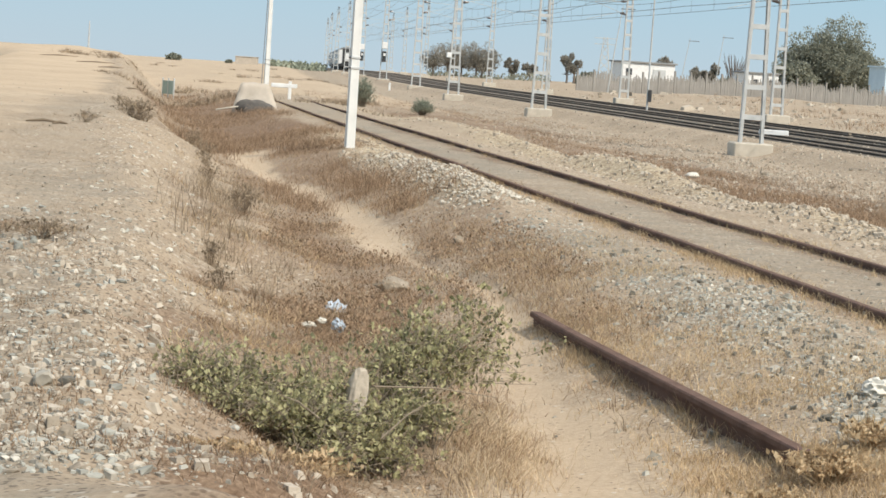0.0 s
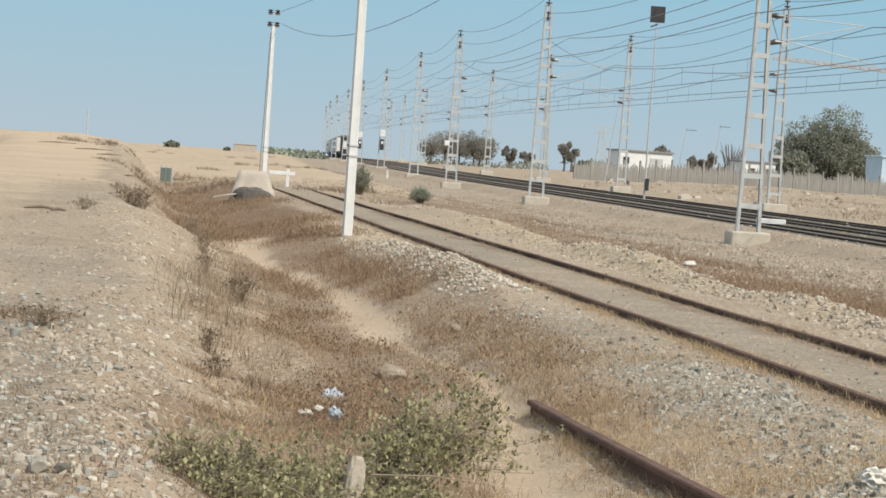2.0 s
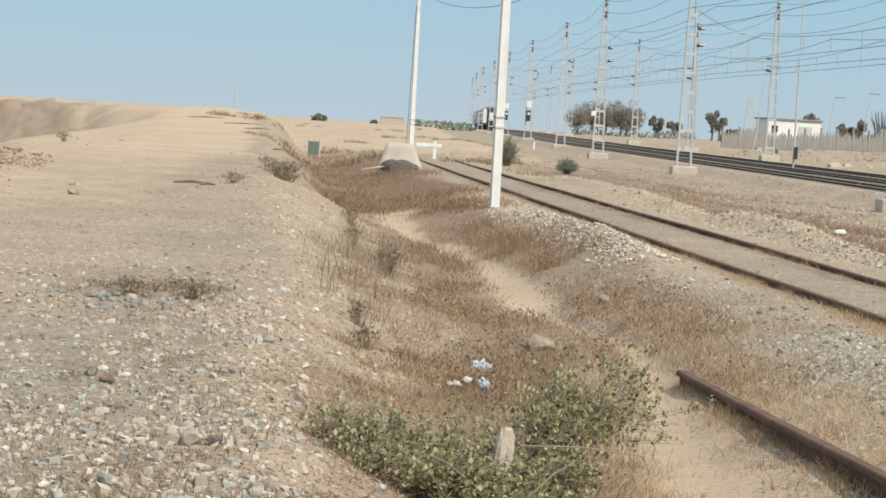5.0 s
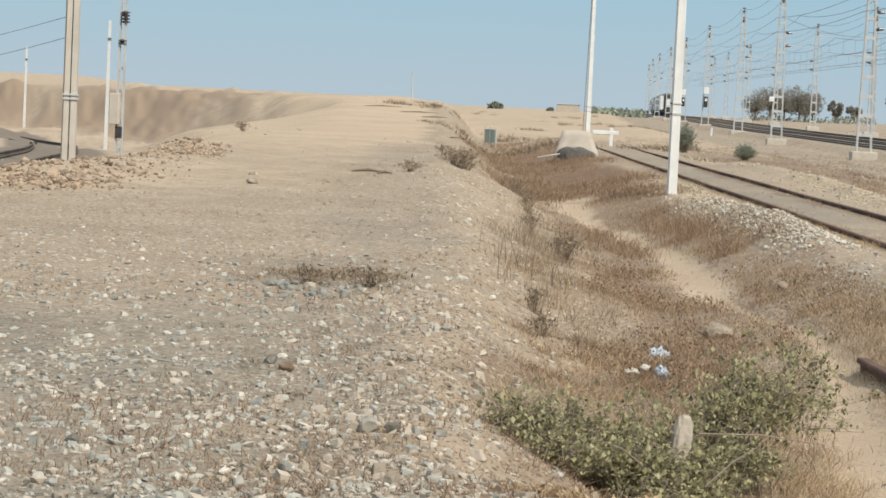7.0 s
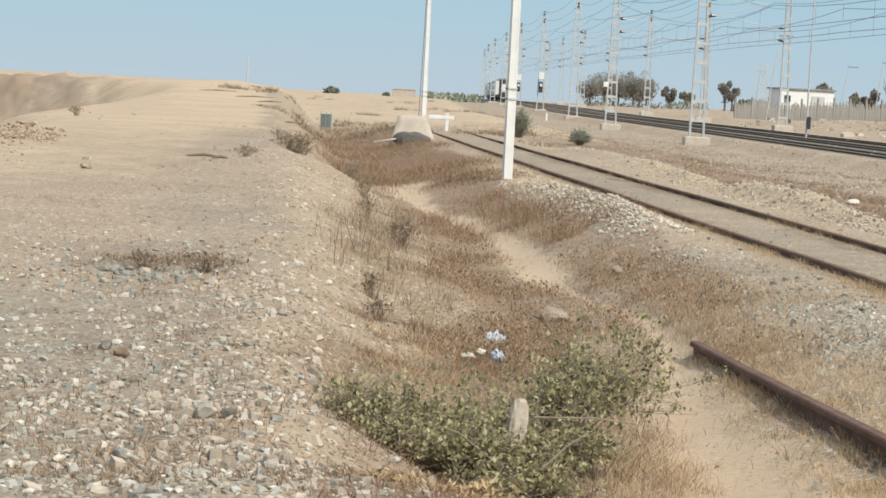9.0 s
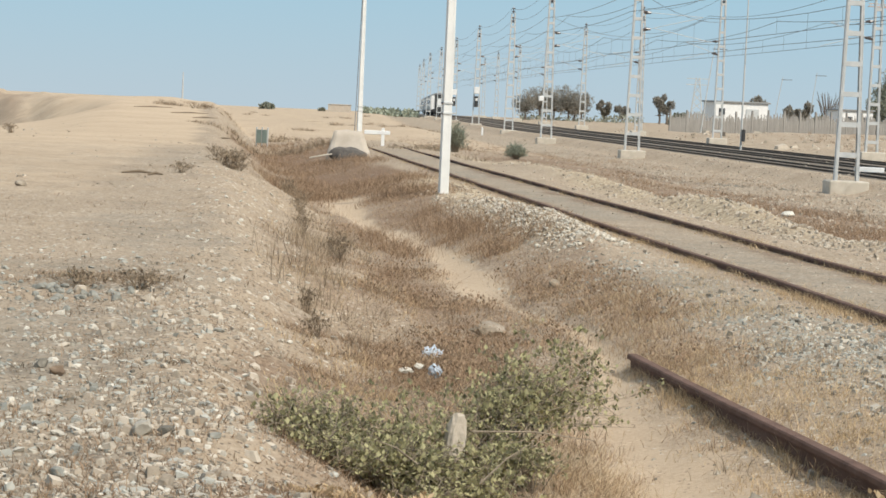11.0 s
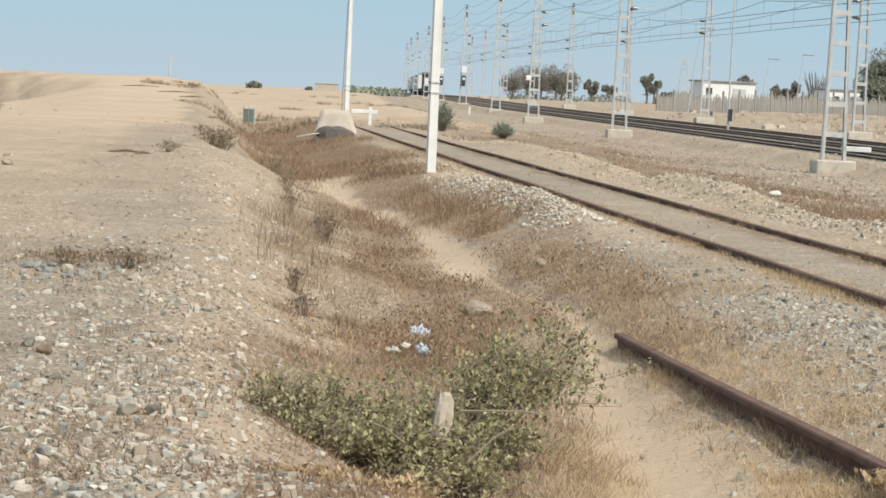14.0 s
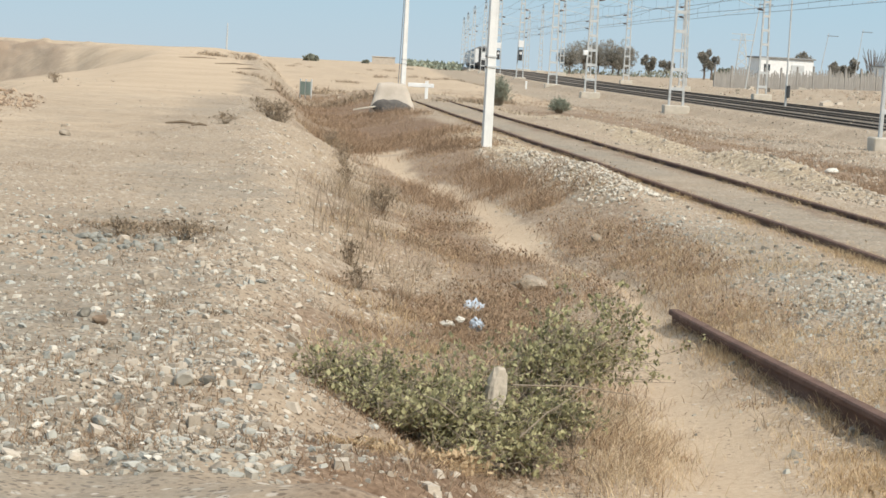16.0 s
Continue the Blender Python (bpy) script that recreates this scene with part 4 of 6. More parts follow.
def build_house(label, xl, xr, y, base, top, wallmat, door=None, windows=(), trim=ROOF):
    w = (xr - xl) * y
    h = thing("house", label, "house", at=((xl + xr) / 2 * y, y, base), turn=14)
    tall = top - base
    bm = bmesh.new()
    box(bm, 0, 2.5, tall / 2, w, 5.0, tall, 0.03)
    part("wall", bm, wallmat, h)
    bm = bmesh.new()
    box(bm, 0, 2.5, tall + 0.09, w + 0.45, 5.5, 0.2, 0.03)
    part("roof", bm, trim, h, "flat dark roof edge")
    if door is not None:
        bm = bmesh.new()
        box(bm, door * w, -0.03, tall - 1.45, 1.7, 0.10, 1.5, 0.02)
        part("shutter", bm, GALV, h, "grey shutter")
    for wx in windows:
        win = part("window", box(bmesh.new(), wx * w, -0.02, tall - 1.15, 0.8, 0.06, 0.8, 0.01), COACH_DARK, h, "dark window")
        part("sill", box(bmesh.new(), wx * w, -0.06, tall - 1.62, 0.95, 0.14, 0.07, 0.01), WHITE, win)
    return h


build_house("low white flat-roofed building behind the concrete wall", 0.0712, 0.0941, 300, -0.05, 3.55, WHITE, 0.2, (-0.38,))
build_house("small white flat-roofed hut behind the wall", 0.1235, 0.1373, 305, -0.05, 3.2, WHITE, None, (-0.25, 0.2))
build_house("pale blue kiosk with a darker blue fascia", 0.1803, 0.2036, 302, 0.0, 4.95, BLUE, -0.1, (0.3,), BLUE)
for xa, za, xb, zb, y in ((0.0989, 0.0180, 0.0957, 0.0, 330), (0.1129, 0.0203, 0.1102, 0.0, 330), (0.0702, 0.0298, 0.0660, -0.002, 250)):
    p = thing("leaning_pole", "thin dark utility pole leaning to one side", "utility pole", "leaning utility poles", at=(xb * y, y, hz(xb * y, y)))
    tx, tz = (xa - xb) * y, 1.6 + za * y - hz(xb * y, y)
    bm = bmesh.new()
    tube(bm, [(-0.02 * tx, 0, -0.3), (tx * 0.45, 0, tz * 0.5), (tx, 0, tz)], [0.075, 0.055, 0.04], 8)
    part("shaft", bm, GALV, p)
    bm = bmesh.new()
    bar(bm, (tx - 0.2, 0, tz - 0.35), (tx + 1.3, 0, tz - 0.35), 0.09)
    part("crossarm", bm, WIRE, p)

y = 560
far_tower = thing("lattice_tower", "distant lattice power tower with crossarms", "power tower", at=(0.0638 * y, y, hz(0.0638 * y, y)))
bm = bmesh.new()
for a in (-1, 1):
    for b in (-1, 1):
        bar(bm, (a * 1.6, b * 1.6, 0), (a * 0.4, b * 0.4, 11.3), 0.14)
for i in range(6):
    z0, z1 = i * 1.85, (i + 1) * 1.85
    w0, w1 = 1.6 - 1.2 * z0 / 11.3, 1.6 - 1.2 * z1 / 11.3
    for b in (-1, 1):
        bar(bm, (-w0, b * w0, z0), (w1, b * w1, z1), 0.09)
        bar(bm, (w0, b * w0, z0), (-w1, b * w1, z1), 0.09)
part("tower", bm, GALV, far_tower)
bm = bmesh.new()
for z in (9.6, 11.0):
    bar(bm, (-2.6, 0, z), (2.6, 0, z), 0.16)
part("crossarm", bm, GALV, far_tower)
y = 600
small_tower = thing("distant_mast", "thin distant mast on the horizon", "mast", at=(-0.1513 * y, y, hz(-0.1513 * y, y)))
part("shaft", tube(bmesh.new(), [(0, 0, 0), (0, 0, 6.2 + 1.4)], [0.28, 0.12], 6), GALV, small_tower)

# tower crane whose jib reaches into view
crane = thing("tower_crane", "distant tower crane with a faded orange lattice jib", "crane", at=(95, 400, hz(95, 400)))
bm = bmesh.new()
for a in (-0.7, 0.7):
    for b in (-0.7, 0.7):
        bar(bm, (a, b, 0), (a, b, 24), 0.15)
for z in range(0, 24, 2):
    bar(bm, (-0.7, -0.7, z), (0.7, -0.7, z + 2), 0.08)
    bar(bm, (0.7, 0.7, z), (-0.7, 0.7, z + 2), 0.08)
part("tower", bm, ORANGE, crane)
bm = bmesh.new()
for k in range(28):
    x0, x1 = -42 + k * 1.5, -40.5 + k * 1.5
    za, zb = 20.9 - 0.048 * (x0 + 42), 20.9 - 0.048 * (x1 + 42)
    for b in (-0.5, 0.5):
        bar(bm, (x0, b, za), (x1, b, zb), 0.12)
        bar(bm, (x0, b, za), ((x0 + x1) / 2, 0, za + 0.5), 0.07)
        bar(bm, ((x0 + x1) / 2, 0, za + 0.5), (x1, b, zb), 0.07)
    bar(bm, (x0, 0, za + 0.5), (x1, 0, zb + 0.5), 0.12)
part("jib", bm, ORANGE, crane)

# small trackside pieces
x, y = -0.0249 * 205, 205
p = thing("marker_post", "short white marker post beside the main line", "marker post", at=(x, y, hz(x, y)))
part("post", box(bmesh.new(), 0, 0, 0.3, 0.16, 0.12, 0.72, 0.02), WHITE, p)
x, y = 0.1372 * 93, 93.5
p = thing("concrete_beam", "white concrete beam lying beside the tracks", "beam", at=(x, y, -0.32), turn=-3)
part("beam", box(bmesh.new(), 0, 0, 0.16, 1.15, 0.28, 0.20, 0.02), WHITE, p)

# ---- scattered stones ----
CUBE = np.array([(-1, -1, -1), (1, -1, -1), (1, 1, -1), (-1, 1, -1), (-1, -1, 1), (1, -1, 1), (1, 1, 1), (-1, 1, 1)], float) * 0.5
CUBE_FACES = np.array([(0, 3, 2, 1), (4, 5, 6, 7), (0, 1, 5, 4), (1, 2, 6, 5), (2, 3, 7, 6), (3, 0, 4, 7)])


def fan(n, a0, a1, r0, r1):
    """Points spread evenly over a sector as it is seen from the bank top: x, y."""
    xr = rng.uniform(a0, a1, n)
    y = 1 / rng.uniform(1 / r1, 1 / r0, n)
    return xr * y, y


def stones(name, x, y, size, mat, label, sink=0.32, flat=0.75, parent=None):
    """Many small angular stones as one mesh."""
    n = len(x)
    z = height(x, y)
    shape = CUBE[None] * rng.uniform(0.75, 1.15, (n, 8, 1)) + rng.normal(0, 0.07, (n, 8, 3))
    shape[:, 4:, :2] *= rng.uniform(0.45, 0.9, (n, 1, 1))
    shape = shape * np.stack([size * rng.uniform(0.8, 1.5, n), size * rng.uniform(0.7, 1.2, n), size * flat * rng.uniform(0.6, 1.2, n)], 1)[:, None]
    t = rng.uniform(0, math.tau, n)
    c, s = np.cos(t)[:, None], np.sin(t)[:, None]
    px, py, pz = shape[..., 0] * c - shape[..., 1] * s, shape[..., 0] * s + shape[..., 1] * c, shape[..., 2]
    tilt = rng.normal(0, 0.25, (n, 1))
    pz = pz + px * tilt
    co = np.stack([px + x[:, None], py + y[:, None], pz + (z + size * flat * (0.5 - sink))[:, None]], -1).reshape(-1, 3)
    faces = (CUBE_FACES[None] + 8 * np.arange(n)[:, None, None]).reshape(-1, 4)
    ob = joined(name, co, faces, mat)
    return tagged(ob, label, "stones", kind="stuff")


ICO = bmesh.new()
bmesh.ops.create_icosphere(ICO, subdivisions=1, radius=0.5)
ICO_CO = np.array([tuple(v.co) for v in ICO.verts])
ICO_FACES = np.array([[v.index for v in f.verts] for f in ICO.faces])
ICO.free()


def rubble(name, x, y, size, mat, label, sink=0.35, flat=0.6):
    """Larger faceted stones as one mesh, each turned and broken in its own way."""
    n, k = len(x), len(ICO_CO)
    shape = ICO_CO[None] * rng.uniform(0.72, 1.18, (n, k, 1))
    for _ in range(3):
        cut = rng.normal(0, 1, (n, 1, 3))
        cut /= np.linalg.norm(cut, axis=2, keepdims=True)
        over = np.maximum((shape * cut).sum(2, keepdims=True) - rng.uniform(0.22, 0.40, (n, 1, 1)), 0)
        shape = shape - cut * over
    shape = shape * np.stack([size * rng.uniform(0.9, 1.5, n), size * rng.uniform(0.7, 1.1, n), size * flat * rng.uniform(0.7, 1.2, n)], 1)[:, None]
    t, tilt = rng.uniform(0, math.tau, n)[:, None], rng.normal(0, 0.22, (n, 1))
    c, s = np.cos(t), np.sin(t)
    px, py = shape[..., 0] * c - shape[..., 1] * s, shape[..., 0] * s + shape[..., 1] * c
    pz = shape[..., 2] + px * tilt
    co = np.stack([px + x[:, None], py + y[:, None], pz + (height(x, y) + size * flat * (0.5 - sink))[:, None]], -1).reshape(-1, 3)
    faces = (ICO_FACES[None] + k * np.arange(n)[:, None, None]).reshape(-1, 3)
    return tagged(joined(name, co, faces, mat), label, "stones", kind="stuff")


def pick(x, y, chance):
    keep = rng.random(len(x)) < chance
    return x[keep], y[keep]


def sizes(n, low, mid, high):
    return np.clip(low + rng.lognormal(math.log(mid), 0.75, n), low, high)


# gravel of the bank top
x, y = fan(30000, -0.36, 0.0, 8.6, 26)
s = x - SLOPE * y
x, y = pick(x, y, (1 - step(-0.2, 0.9, s)) * (1 - 0.9 * step(16, 24, y + 1.5 * grain(x, y, 2, 49))) * (0.12 + 0.42 * step(-0.3, 0.4, grain(x, y, 1.2, 41))))
stones("gravel", x, y, sizes(len(x), 0.004, 0.009, 0.032), STONE, "grey and pale gravel strewn over the bank top", 0.38, 0.6)
for name, mat, n, label in (("white_gravel", WHITE_STONE, 1900, "whitish stones among the gravel"), ("slate_gravel", SLATE, 3200, "blue-grey stones among the gravel")):
    x, y = fan(n, -0.36, -0.06, 8.6, 24)
    x, y = pick(x, y, (1 - step(-0.3, 0.7, x - SLOPE * y)) * (0.25 + 0.75 * step(-0.1, 0.5, grain(x, y, 1.4, 81 if mat is SLATE else 82))))
    stones(name, x, y, sizes(len(x), 0.006, 0.012, 0.048), mat, label)
for name, mat, n, lo, hi, seed, label in (("white_rubble", WHITE_STONE, 700, 0.03, 0.075, 101, "whitish broken stones bedded in the gravel"), ("slate_rubble", SLATE, 1250, 0.03, 0.085, 102, "blue-grey broken stones bedded in the gravel"),
                                          ("tan_rubble", PALE_STONE, 850, 0.03, 0.085, 103, "tan broken stones bedded in the gravel")):
    x, y = fan(n, -0.36, -0.06, 8.6, 23)
    s = x - SLOPE * y
    x, y = pick(x, y, (1 - step(-0.2, 0.9, s)) * (0.3 + 0.7 * step(-0.2, 0.4, grain(x, y, 1.1, seed))))
    rubble(name, x, y, lo + (hi - lo) * rng.random(len(x)) ** 2.5, mat, label)
x, y = fan(900, -0.15, 0.0, 17, 48)
s = x - SLOPE * y
x, y = pick(x, y, step(-1.0, 0, s) * (1 - step(0.9, 1.6, s)) * (0.25 + 0.75 * step(0.0, 0.5, grain(x, y, 1.8, 104))))
rubble("edge_rubble", x, y, rng.uniform(0.03, 0.09, len(x)), WHITE_STONE, "pale broken stones along the bank's edge")
# the bank's stony shoulder
x, y = fan(15000, -0.22, 0.04, 9, 60)
s = x - SLOPE * y
x, y = pick(x, y, (1 - 0.65 * step(0, 0.7, s) * (1 - step(18, 24, y))) * step(-1.2, 0, s) * (1 - step(1.2, 2.2, s)) * (0.25 + 0.75 * step(-0.2, 0.5, grain(x, y, 2.0, 42))))
stones("shoulder_stones", x, y, sizes(len(x), 0.006, 0.013, 0.06), PALE_STONE, "pale stones on the bank's shoulder")
# bank top farther off
x, y = fan(8000, -0.34, -0.10, 17, 110)
x, y = pick(x, y, (1 - step(-0.6, 0.8, x - SLOPE * y)) * step(-0.3, 0.6, grain(x, y, 6, 48)))
stones("scattered_stones", x, y, sizes(len(x), 0.006, 0.011, 0.08), PALE_STONE, "small stones scattered on the sandy bank")
# ballast beside the siding
x, y = fan(24000, -0.12, 0.28, 12, 60)
s = x - SLOPE * y
x, y = pick(x, y, step(3.7, 4.5, s) * (1 - step(5.3, 5.75, s)) * (0.15 + 0.85 * step(-0.3, 0.4, grain(x, y, 2.4, 43))) + 0.05 * step(2.4, 3.5, s) * (1 - step(9, 10, s)))
stones("old_ballast", x, y, sizes(len(x), 0.005, 0.011, 0.06), STONE, "old grey ballast beside the siding")
for name, mat, n, label in (("grey_ballast", SLATE, 24000, "blue-grey old ballast beside the siding"), ("light_ballast", WHITE_STONE, 7000, "light stones among the old ballast")):
    x, y = fan(n, -0.06, 0.28, 12, 34)
    s = x - SLOPE * y + 0.25 * grain(x, y, 1.5, 84)
    x, y = pick(x, y, (step(4.0, 4.4, s) * (1 - step(5.2, 5.5, s)) * (0.25 + 0.75 * step(-0.5, 0.1, grain(x, y, 2.2, 85)))) + 0.04 * step(2.8, 3.4, s) * (1 - step(4.2, 4.6, s)))
    stones(name, x, y, sizes(len(x), 0.006, 0.012, 0.045), mat, label, 0.35, 0.65)
x, y = fan(5000, -0.10, 0.28, 14, 80)
s = x - SLOPE * y
x, y = pick(x, y, step(5.85, 6.0, s) * (1 - step(7.05, 7.2, s)) * (0.2 + 0.6 * step(0, 0.4, grain(x, y, 1.8, 86))) + 0.5 * step(7.35, 7.5, s) * (1 - step(8.6, 9.0, s)))
stones("bed_stones", x, y, sizes(len(x), 0.005, 0.010, 0.05), PALE_STONE, "small stones between the rusty rails")
# pale ballast heaped by the pole and the ridge beyond the siding
x, y = fan(26000, -0.10, 0.26, 24, 95)
s = x - SLOPE * y
x, y = pick(x, y, 0.9 * np.exp(-((s - 9.7) / 0.9) ** 2) + 0.9 * step(4.0, 4.5, s) * (1 - step(5.2, 5.7, s)) * step(28, 32, y) * (1 - step(48, 60, y)) + 0.12 * step(8, 9, s))
stones("pale_ballast", x, y, sizes(len(x), 0.012, 0.022, 0.08), PALE_STONE, "pale tan ballast heaped along the siding")
for name, mat, n, label in (("ballast_heap", WHITE_STONE, 17000, "pale broken ballast heaped beside the siding"), ("tan_ballast_heap", PALE_STONE, 8000, "tan broken ballast heaped beside the siding")):
    x, y = fan(n, -0.06, 0.06, 27.5, 46)
    s = x - SLOPE * y
    x, y = pick(x, y, np.exp(-((s - 4.68 + 0.18 * grain(x, y, 2, 105)) / 0.52) ** 4) * step(28, 30, y + 0.8 * grain(x, y, 1.5, 114)) * (1 - step(36, 44, y)))
    rubble(name, x, y, 0.022 + 0.055 * rng.random(len(x)) ** 2, mat, label, 0.25, 0.75)
x, y = fan(11000, -0.02, 0.24, 24, 80)
s = x - SLOPE * y
x, y = pick(x, y, 0.8 * np.exp(-((s - 9.7 - 0.4 * grain(x, y, 7, 9)) / 0.7) ** 2))
rubble("ridge_rubble", x, y, 0.03 + 0.07 * rng.random(len(x)) ** 2, PALE_STONE, "pale rubble of the low ridge beyond the siding", 0.25, 0.75)
# shoulder of the main line
x, y = fan(22000, -0.05, 0.24, 40, 220)
q = x - main_x(y)
x, y = pick(x, y, 0.15 * step(-16, -12, q) + step(-9.5, -6, q + 1.2 * grain(x, y, 5, 87)) * (1 - step(-1.6, -0.8, q)) * 0.8)
stones("main_line_ballast", x, y, sizes(len(x), 0.02, 0.028, 0.10), PALE_STONE, "tan ballast on the main line's shoulder")
x, y = fan(9000, 0.0, 0.26, 85, 260)
q = x - main_x(y)
x, y = pick(x, y, step(10.5, 12, q) * (0.15 + 0.6 * step(0.1, 0.5, grain(x, y, 9, 44))))
stones("far_rubble", x, y, sizes(len(x), 0.05, 0.10, 0.6), PALE_STONE, "pale rubble beyond the main line")
# turned clods by the poles
x, y = fan(17000, -0.36, -0.228, 26, 54)
s = x - SLOPE * y
band = step(-3.6, -4.6, s + 0.3 * grain(x, y, 2, 46)) * step(27, 31, y + 1.5 * grain(x, y, 3, 45)) * (1 - step(-0.262, -0.235, x / y) * step(45, 50, y))
x, y = pick(x, y, band * (0.22 + 0.78 * step(-0.3, 0.3, grain(x, y, 1.6, 47))))
rubble("clod_heap", x, y, sizes(len(x), 0.012, 0.026, 0.13), CLOD, "reddish earth clods turned up beside the track", 0.3, 0.8)
x, y = pick(x, y, 0.02 + 0.08 * step(0.1, 0.6, grain(x, y, 1.3, 96)))
rubble("large_clods", x, y, 0.06 + 0.14 * rng.random(len(x)) ** 2, CLOD, "large broken earth clods beside the track", 0.32, 0.7)


def boulder(x, y, size, mat, label, seed, group="loose rocks", name="rock", sink=0.15):
    bm = bmesh.new()
    one = bmesh.new()
    bmesh.ops.create_icosphere(one, subdivisions=2, radius=0.5)
    for v in one.verts:
        d = v.co.normalized()
        k = 1 + 0.35 * noise.noise(d * 1.6 + Vector((seed * 3.1, seed, 1))) + 0.12 * noise.noise(d * 5 + Vector((seed, 2, 5)))
        v.co = v.co * k
    cut = random.Random(seed * 13 + 5)
    for _ in range(9):
        way_n = Vector((cut.gauss(0, 1), cut.gauss(0, 1), cut.gauss(0.2, 0.8))).normalized()
        lim = cut.uniform(0.27, 0.40)
        for v in one.verts:
            over = v.co.dot(way_n) - lim
            if over > 0:
                v.co -= way_n * over
    for v in one.verts:
        v.co = Vector((v.co.x * size[0] * 1.2, v.co.y * size[1] * 1.2, v.co.z * size[2] * 1.2))
    tw = {v: bm.verts.new(v.co) for v in one.verts}
    for f in one.faces:
        bm.faces.new([tw[v] for v in f.verts])
    one.free()
    ob = part(name, bm, mat)
    ob.location = (x, y, hz(x, y) + size[2] * (0.5 - sink))
    ob.rotation_euler.z = seed * 1.7
    return tagged(ob, label, "rock", group)


for i, (x, y, w, h, mat, label) in enumerate((
        (-1.78, 10.9, 0.13, 0.08, WHITE_STONE, "pale tan angular rock on the gravel"), (-1.66, 10.85, 0.07, 0.06, STONE, "dark grey rock beside a tan one"),
        (-3.57, 18.55, 0.10, 0.07, PALE_STONE, "whitish rock among dark rubble"), (-0.38, 22.2, 0.32, 0.15, PALE_STONE, "rounded pale boulder in the brown weeds"),
        (-0.05, 21.5, 0.28, 0.10, PALE_STONE, "flat pale rock beside the footpath"), (0.21, 25.6, 0.17, 0.11, PALE_STONE, "tan rock in dry grass"),
        (5.51, 52.9, 0.32, 0.16, PAPER, "whitish rock on the rubble ground"), (-1.43, 9.4, 0.08, 0.07, PALE_STONE, "small white rock on the gravel"),
        (0.73, 22.8, 0.08, 0.06, PALE_STONE, "small pale rock by the ballast"), (1.18, 21.5, 0.09, 0.06, PALE_STONE, "small pale rock by the ballast"),
        (2.59, 23.3, 0.08, 0.07, PALE_STONE, "small pale rock against the rail"), (0.87, 17.2, 0.07, 0.05, PALE_STONE, "small white rock beside the loose rail"),
        (2.2, 17.0, 0.08, 0.06, PALE_STONE, "small white rock in dry grass"), (-2.62, 13.1, 0.10, 0.06, CLOD, "orange-tan rock on the gravel"),
        (-2.75, 13.3, 0.08, 0.06, STONE, "grey rock on the gravel"), (-1.95, 9.8, 0.08, 0.05, SLATE, "blue-grey rock on the gravel"),
        (-2.9, 9.9, 0.08, 0.05, STONE, "dark rock on the gravel"), (-7.3, 33.5, 0.20, 0.10, PALE_STONE, "pale stone lying on bare sand"))):
    boulder(x, y, (w, w * 0.8, h), mat, label, i + 1)
bm = bmesh.new()
bmesh.ops.create_icosphere(bm, subdivisions=3, radius=1)
for v in bm.verts:
    a, b, c = (math.copysign(abs(k) ** 0.6, k) for k in v.co)
    lump = 1 + 0.28 * noise.noise(v.co * 1.7 + Vector((4, 2, 9)))
    v.co = Vector((a * 0.050 * lump + 0.018 * c, b * 0.042 * lump, 0.23 + c * 0.255 * lump))
stone_slab = tagged(part("rock", bm, PALE_STONE), "pale blunt standing stone in the green bush", "rock", "loose rocks")
stone_slab.location, stone_slab.rotation_euler = (-0.395, 12.12, hz(-0.395, 12.12) - 0.02), (0, 0.06, 0.5)
for i in range(60):
    x, y = -3.55 + rng.normal(0, 0.30), 18.3 + rng.normal(0, 0.55)
    w = rng.uniform(0.03, 0.09)
    boulder(x, y, (w, w * 0.8, w * 0.7), SLATE if i % 5 else WHITE_STONE, "grey rubble stone in a small dump" if i % 5 else "whitish rubble stone in a small dump", i + 40, "small dump of grey rubble", sink=0.3)


# ---- dry grass and weeds ----
def blades(name, x, y, per, tall, spread, wide, mat, label, lean=0.6):
    """Tufts of thin blades, one mesh; each blade is a bent strip."""
    n = len(x)
    bx = np.repeat(x, per) + rng.normal(0, 1, n * per) * np.repeat(spread, per)
    by = np.repeat(y, per) + rng.normal(0, 1, n * per) * np.repeat(spread, per)
    bz = height(bx, by) - 0.01
    h = np.repeat(tall, per) * rng.uniform(0.45, 1.1, n * per)
    t = rng.uniform(0, math.tau, n * per)
    lx, ly = rng.normal(0, lean, n * per) * h, rng.normal(0, lean, n * per) * h
    w = wide * rng.uniform(0.7, 1.3, n * per)
    ux, uy = np.cos(t) * w / 2, np.sin(t) * w / 2
    p0 = np.stack([bx - ux, by - uy, bz], 1)
    p1 = np.stack([bx + ux, by + uy, bz], 1)
    mx, my, mz = bx + lx * 0.35, by + ly * 0.35, bz + h * 0.6
    p2 = np.stack([mx + ux * 0.7, my + uy * 0.7, mz], 1)
    p3 = np.stack([mx - ux * 0.7, my - uy * 0.7, mz], 1)
    p4 = np.stack([bx + lx + ux * 0.2, by + ly + uy * 0.2, bz + h], 1)
    p5 = np.stack([bx + lx - ux * 0.2, by + ly - uy * 0.2, bz + h], 1)
    co = np.stack([p0, p1, p2, p3, p4, p5], 1).reshape(-1, 3)
    k = 6 * np.arange(n * per)[:, None]
    faces = np.concatenate([k + np.array([[0, 1, 2, 3]]), k + np.array([[3, 2, 4, 5]])], 1).reshape(-1, 4)
    return tagged(joined(name, co, faces, mat), label, "dry grass", kind="stuff")


